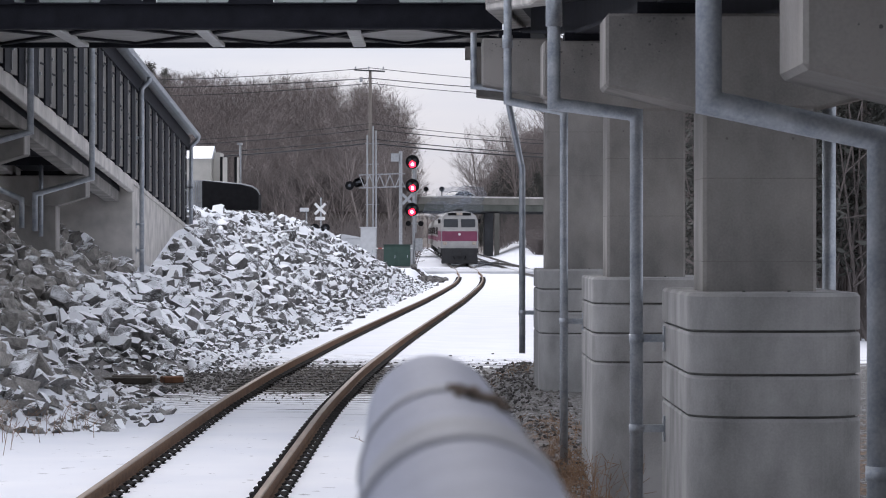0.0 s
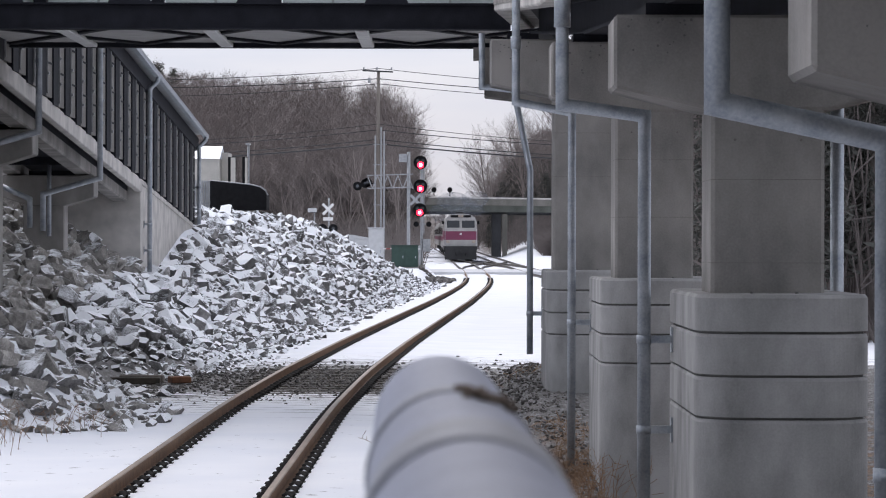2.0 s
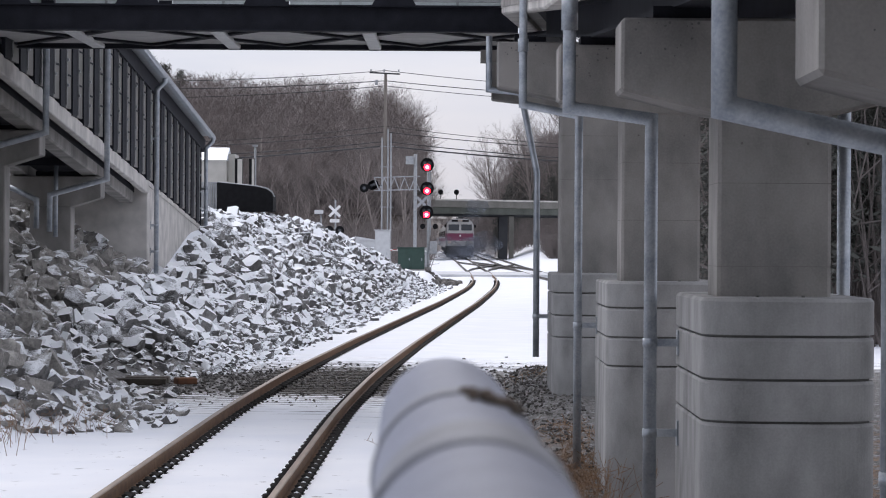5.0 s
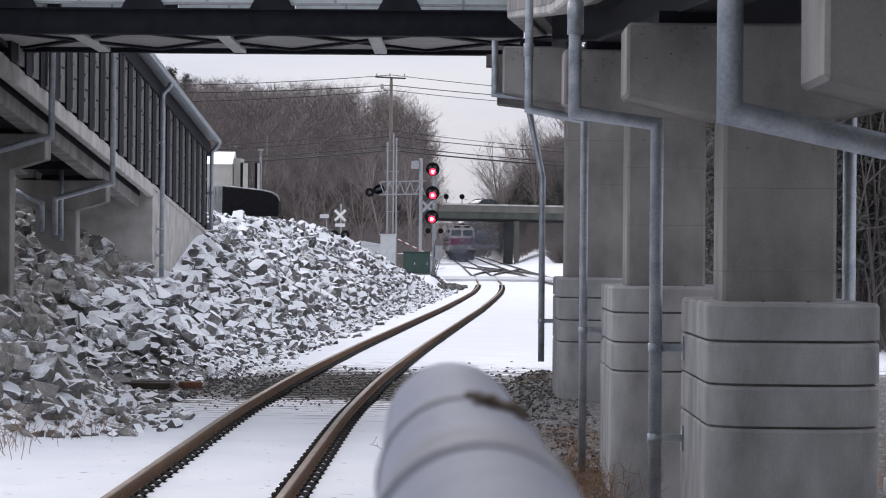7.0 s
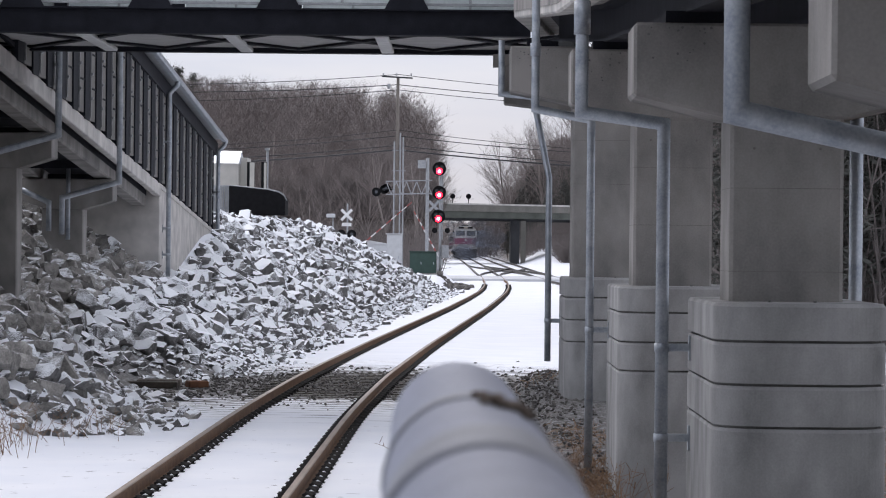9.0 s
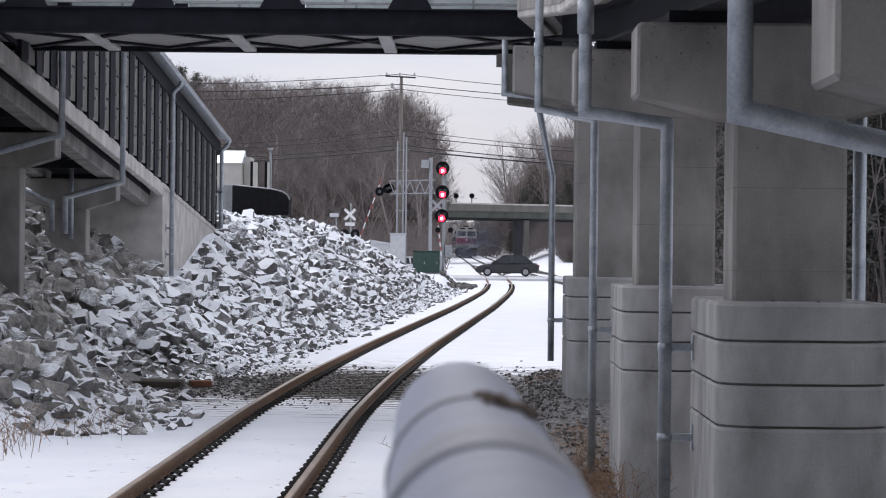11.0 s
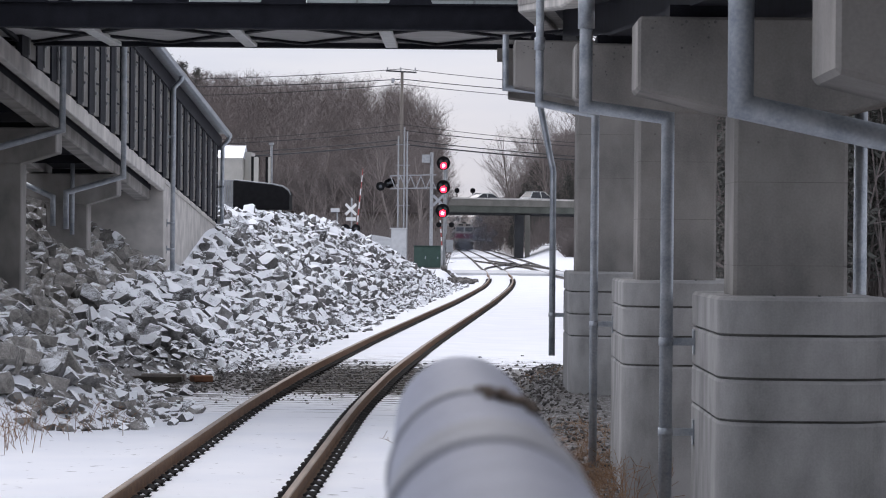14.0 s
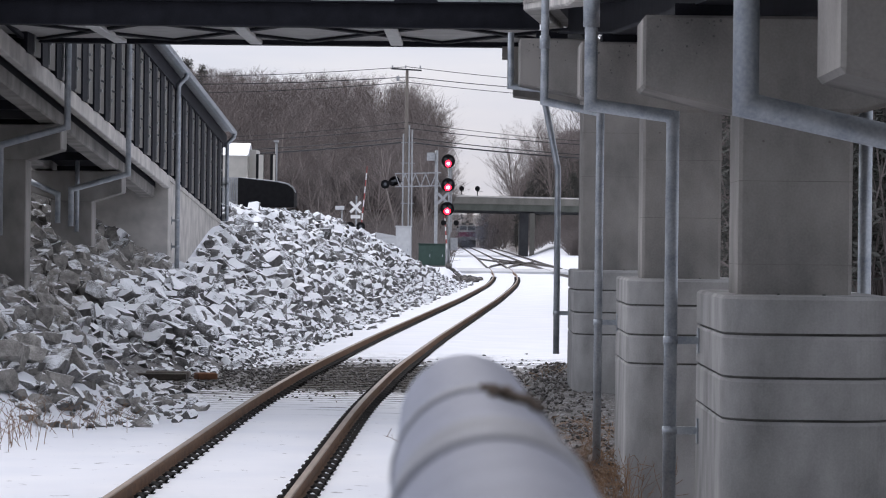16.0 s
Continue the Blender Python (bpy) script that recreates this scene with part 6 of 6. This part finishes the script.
def make_weeds():
    rnd = random.Random(6)
    clumps = [(1.12, 31.0, 60, 0.16), (1.3, 29.6, 70, 0.2), (1.22, 33.0, 40, 0.14), (1.05, 29.0, 50, 0.14), (0.95, 26.0, 60, 0.45), (1.15, 24.5, 80, 0.4), (1.2, 23.5, 80, 0.35), (0.75, 28.0, 40, 0.3), (1.32, 27.3, 50, 0.5), (1.1, 42.5, 18, 0.14), (1.3, 22.9, 60, 0.5), (0.9, 22.5, 50, 0.25),
              (-5.15, 34.8, 22, 0.4), (-4.95, 36.2, 14, 0.35), (-4.6, 37.6, 12, 0.25), (-0.35, 32.0, 30, 0.16), (-0.2, 34.0, 26, 0.14), (-5.3, 33.5, 20, 0.5)]
    for cx, cy, k, h in clumps:
        g = thing("dead_weeds", cx, cy, lie(cx, cy), "clump of brown dead weed stalks", "weeds", "dead weeds")
        bm = B()
        for _ in range(k):
            x, y = rnd.gauss(0, 0.22), rnd.gauss(0, 0.5)
            z = lie(cx + x, cy + y) - g.location.z - 0.02
            t = Vector((rnd.gauss(0, 0.12), rnd.gauss(0, 0.12), h * rnd.uniform(0.4, 1.3)))
            a = Vector((x, y, z))
            tube(bm, [a, a + t * 0.6, a + t + Vector((rnd.gauss(0, 0.07), 0, -0.02))], 0.004, 3, 0.002, caps=False)
            for _ in range(2):
                q = a + t * rnd.uniform(0.4, 1)
                tube(bm, [q, q + Vector((rnd.gauss(0, 0.07), rnd.gauss(0, 0.05), rnd.uniform(0.0, 0.1)))], 0.003, 3, caps=False)
        part("stalks", bm, STRAW, g)


make_weeds()
for px in (754, 782):
    make_back_signal(px)


# ---- what moves ----
LOCO = make_locomotive()
for o in LOCO.children_recursive:
    if o.type == "MESH":
        o.data.transform(Matrix.Diagonal((0.98, 1, 0.95, 1)))
COACHES = [make_coach()]
for _ in range(4):
    COACHES.append(copy_thing(COACHES[0], Matrix()))
SEDAN = make_car(car_paint("white car paint", (0.74, 0.74, 0.75)), "white saloon car on the crossing road")
DARK_CAR = make_car(car_paint("dark grey car paint", (0.05, 0.05, 0.055)), "dark grey hatchback on the crossing road", 0.12)
BRIDGE_CARS = [
    (make_car(car_paint("snow white car paint", (0.78, 0.79, 0.80)), "white car on the road bridge"), 0.0, 819, 1, 16.0, 3.2),
    (make_car(car_paint("slate car paint", (0.10, 0.105, 0.11)), "dark slate car on the road bridge"), 3.0, 863, -1, 16.5, 6.5),
    (make_car(car_paint("graphite car paint", (0.06, 0.065, 0.07)), "dark car on the road bridge"), 7.0, 826, 1, 17.0, 3.2),
    (make_car(car_paint("black car paint", (0.03, 0.03, 0.034)), "black car on the road bridge"), 7.5, 888, -1, 18.0, 6.5),
    (make_car(car_paint("white van paint", (0.72, 0.73, 0.72)), "white sport utility car on the road bridge", 0.25), 13.5, 805, 1, 15.5, 3.2),
    (make_car(car_paint("silver car paint", (0.5, 0.51, 0.52)), "silver car on the road bridge"), 13.5, 884, -1, 14.5, 6.5),
]


# exhaust smoke: thin nested shells that drift with the engine
def make_smoke_material(name, colour, most):
    m = bpy.data.materials.new(name)
    m.use_nodes = True
    n, l = m.node_tree.nodes, m.node_tree.links
    b = n["Principled BSDF"]
    b.inputs["Base Color"].default_value = (*colour, 1)
    b.inputs["Roughness"].default_value = 1.0
    b.inputs["Specular IOR Level"].default_value = 0.0
    t = n.new("ShaderNodeTexNoise")
    t.inputs["Scale"].default_value, t.inputs["Detail"].default_value = 0.5, 4.0
    co = n.new("ShaderNodeTexCoord")
    l.new(co.outputs["Object"], t.inputs["Vector"])
    r = n.new("ShaderNodeMapRange")
    r.inputs[1].default_value, r.inputs[2].default_value, r.inputs[3].default_value, r.inputs[4].default_value = 0.32, 0.68, 0.0, most
    l.new(t.outputs[0], r.inputs[0])
    l.new(r.outputs[0], b.inputs["Alpha"])
    return m


SMOKE = make_smoke_material("thin grey exhaust", (0.20, 0.225, 0.27), 0.20)
DUST = make_smoke_material("low exhaust haze", (0.15, 0.165, 0.20), 0.32)


def make_smoke(label, sx, sy, sz, mat_, count, seed):
    """A drift of many small ragged puffs."""
    rnd = random.Random(seed)
    g = thing("exhaust_smoke", 0, 0, 0, label, "smoke", "exhaust of the engine")
    bm = B()
    for i in range(count):
        # side by side, so that few skins lie behind one another
        c = Vector(((i % 3 - 1) * 0.8 * sx + rnd.uniform(-0.15, 0.15) * sx, rnd.uniform(-0.5, 0.5) * sy, (i // 3 - (count // 3 - 1) / 2) * sz + rnd.uniform(-0.2, 0.2) * sz))
        r = rnd.uniform(0.5, 0.75) * sx
        got = bmesh.ops.create_icosphere(bm, subdivisions=3, radius=1.0)["verts"]
        for v in got:
            w = 1 + 0.45 * noise.noise(v.co * 1.6 + c)
            v.co = c + Vector((v.co.x * 1.25, v.co.y, v.co.z * 0.8)) * r * w
    for f in bm.faces:
        f.smooth = True
    ob = part("puff", bm, mat_, g)
    ob.visible_shadow = False
    return g


PLUME = make_smoke("grey exhaust plume over the locomotive", 1.5, 6.0, 1.1, SMOKE, 6, 3)
TRAIL = make_smoke("thin blue-grey exhaust haze trailing the train", 2.3, 6.0, 1.6, DUST, 6, 4)


def on_line(y):
    a = math.atan2(line_x(y + 8) - line_x(y - 8), 16)
    s = math.atan2(line_z(y + 8) - line_z(y - 8), 16)
    return pose(line_x(y), y, line_z(y), math.degrees(s), 0, -math.degrees(a))


def motions():
    times = [i * 1.0 for i in range(17)]
    head = lambda t: 241.0 + 17.0 * t
    walk(LOCO, [(t, on_line(head(t))) for t in times])
    for i, c in enumerate(COACHES):
        walk(c, [(t, on_line(head(t) + 17.3 + 26.0 * i)) for t in times])
    walk(PLUME, [(t, on_line(head(t) + 6) @ pose(-0.3 + 0.02 * t, 0, 5.0 + 0.05 * math.sin(t * 1.7), 0, 0, 4 * t)) for t in times])
    walk(TRAIL, [(t, on_line(head(t) - 5.5) @ pose(1.3 * smooth(3.0, 8.0, t), 0, -2.2 + 3.9 * smooth(2.0, 7.0, t), 0, 0, 5 * math.sin(t))) for t in times])
    zr = line_z(215)
    rows = []
    for t, x in ((0, -34.0), (7.5, -34.0), (9.5, -19.0), (10.5, -8.6), (11.3, -1.85), (11.6, 0.5), (12.0, 3.3), (12.5, 7.2), (14.0, 19.0), (16.0, 36.0)):
        y = 217.6 + 3.2 * math.tanh(x / 14)
        a = math.degrees(math.atan(3.2 / 14 / math.cosh(x / 14) ** 2))
        rows.append((t, pose(x, y, zr - 0.014 + (y - 213.6) * 0.0085, 0, 0, a)))
    walk(SEDAN, rows)
    walk(DARK_CAR, [(t, pose(x, 223.0, zr + 0.068, 0, 0, 180)) for t, x in ((0, 44.0), (7.5, 44.0), (9.5, 19.5), (11.3, -0.5), (11.6, -3.7), (12.5, -13.0), (16.0, -50.0))])
    M = bridge_pose()
    for car, t0, px, way, speed, lane in BRIDGE_CARS:
        # where the line of sight meets the lane
        k = (px - 784) / 5300
        s = (k * (330 + lane * math.cos(SKEW)) + lane * math.sin(SKEW)) / (math.cos(SKEW) - k * math.sin(SKEW))
        rows = []
        for t in (0.0, 4.0, 8.0, 12.0, 16.0):
            rows.append((t, M @ pose(s + way * speed * (t - t0), lane, 6.602, 0, 0, 0 if way > 0 else 180)))
        walk(car, rows)
    for arm, side, keys in ((GATE_A, 1, ((0, 0), (7.2, 2), (8.0, 17), (8.5, 29), (9.0, 41), (10.2, 62), (11.4, 74), (12.5, 83), (16.0, 85))),
                            (GATE_B, -1, ((0, 0), (6.0, 4), (6.5, 14), (7.0, 26), (7.5, 37), (8.0, 47), (9.0, 61), (10.2, 78), (11.4, 85), (16.0, 86)))):
        x, y, z = arm.location
        walk(arm, [(t, pose(x, y, z, 0, -side * a, 0)) for t, a in keys])


motions()
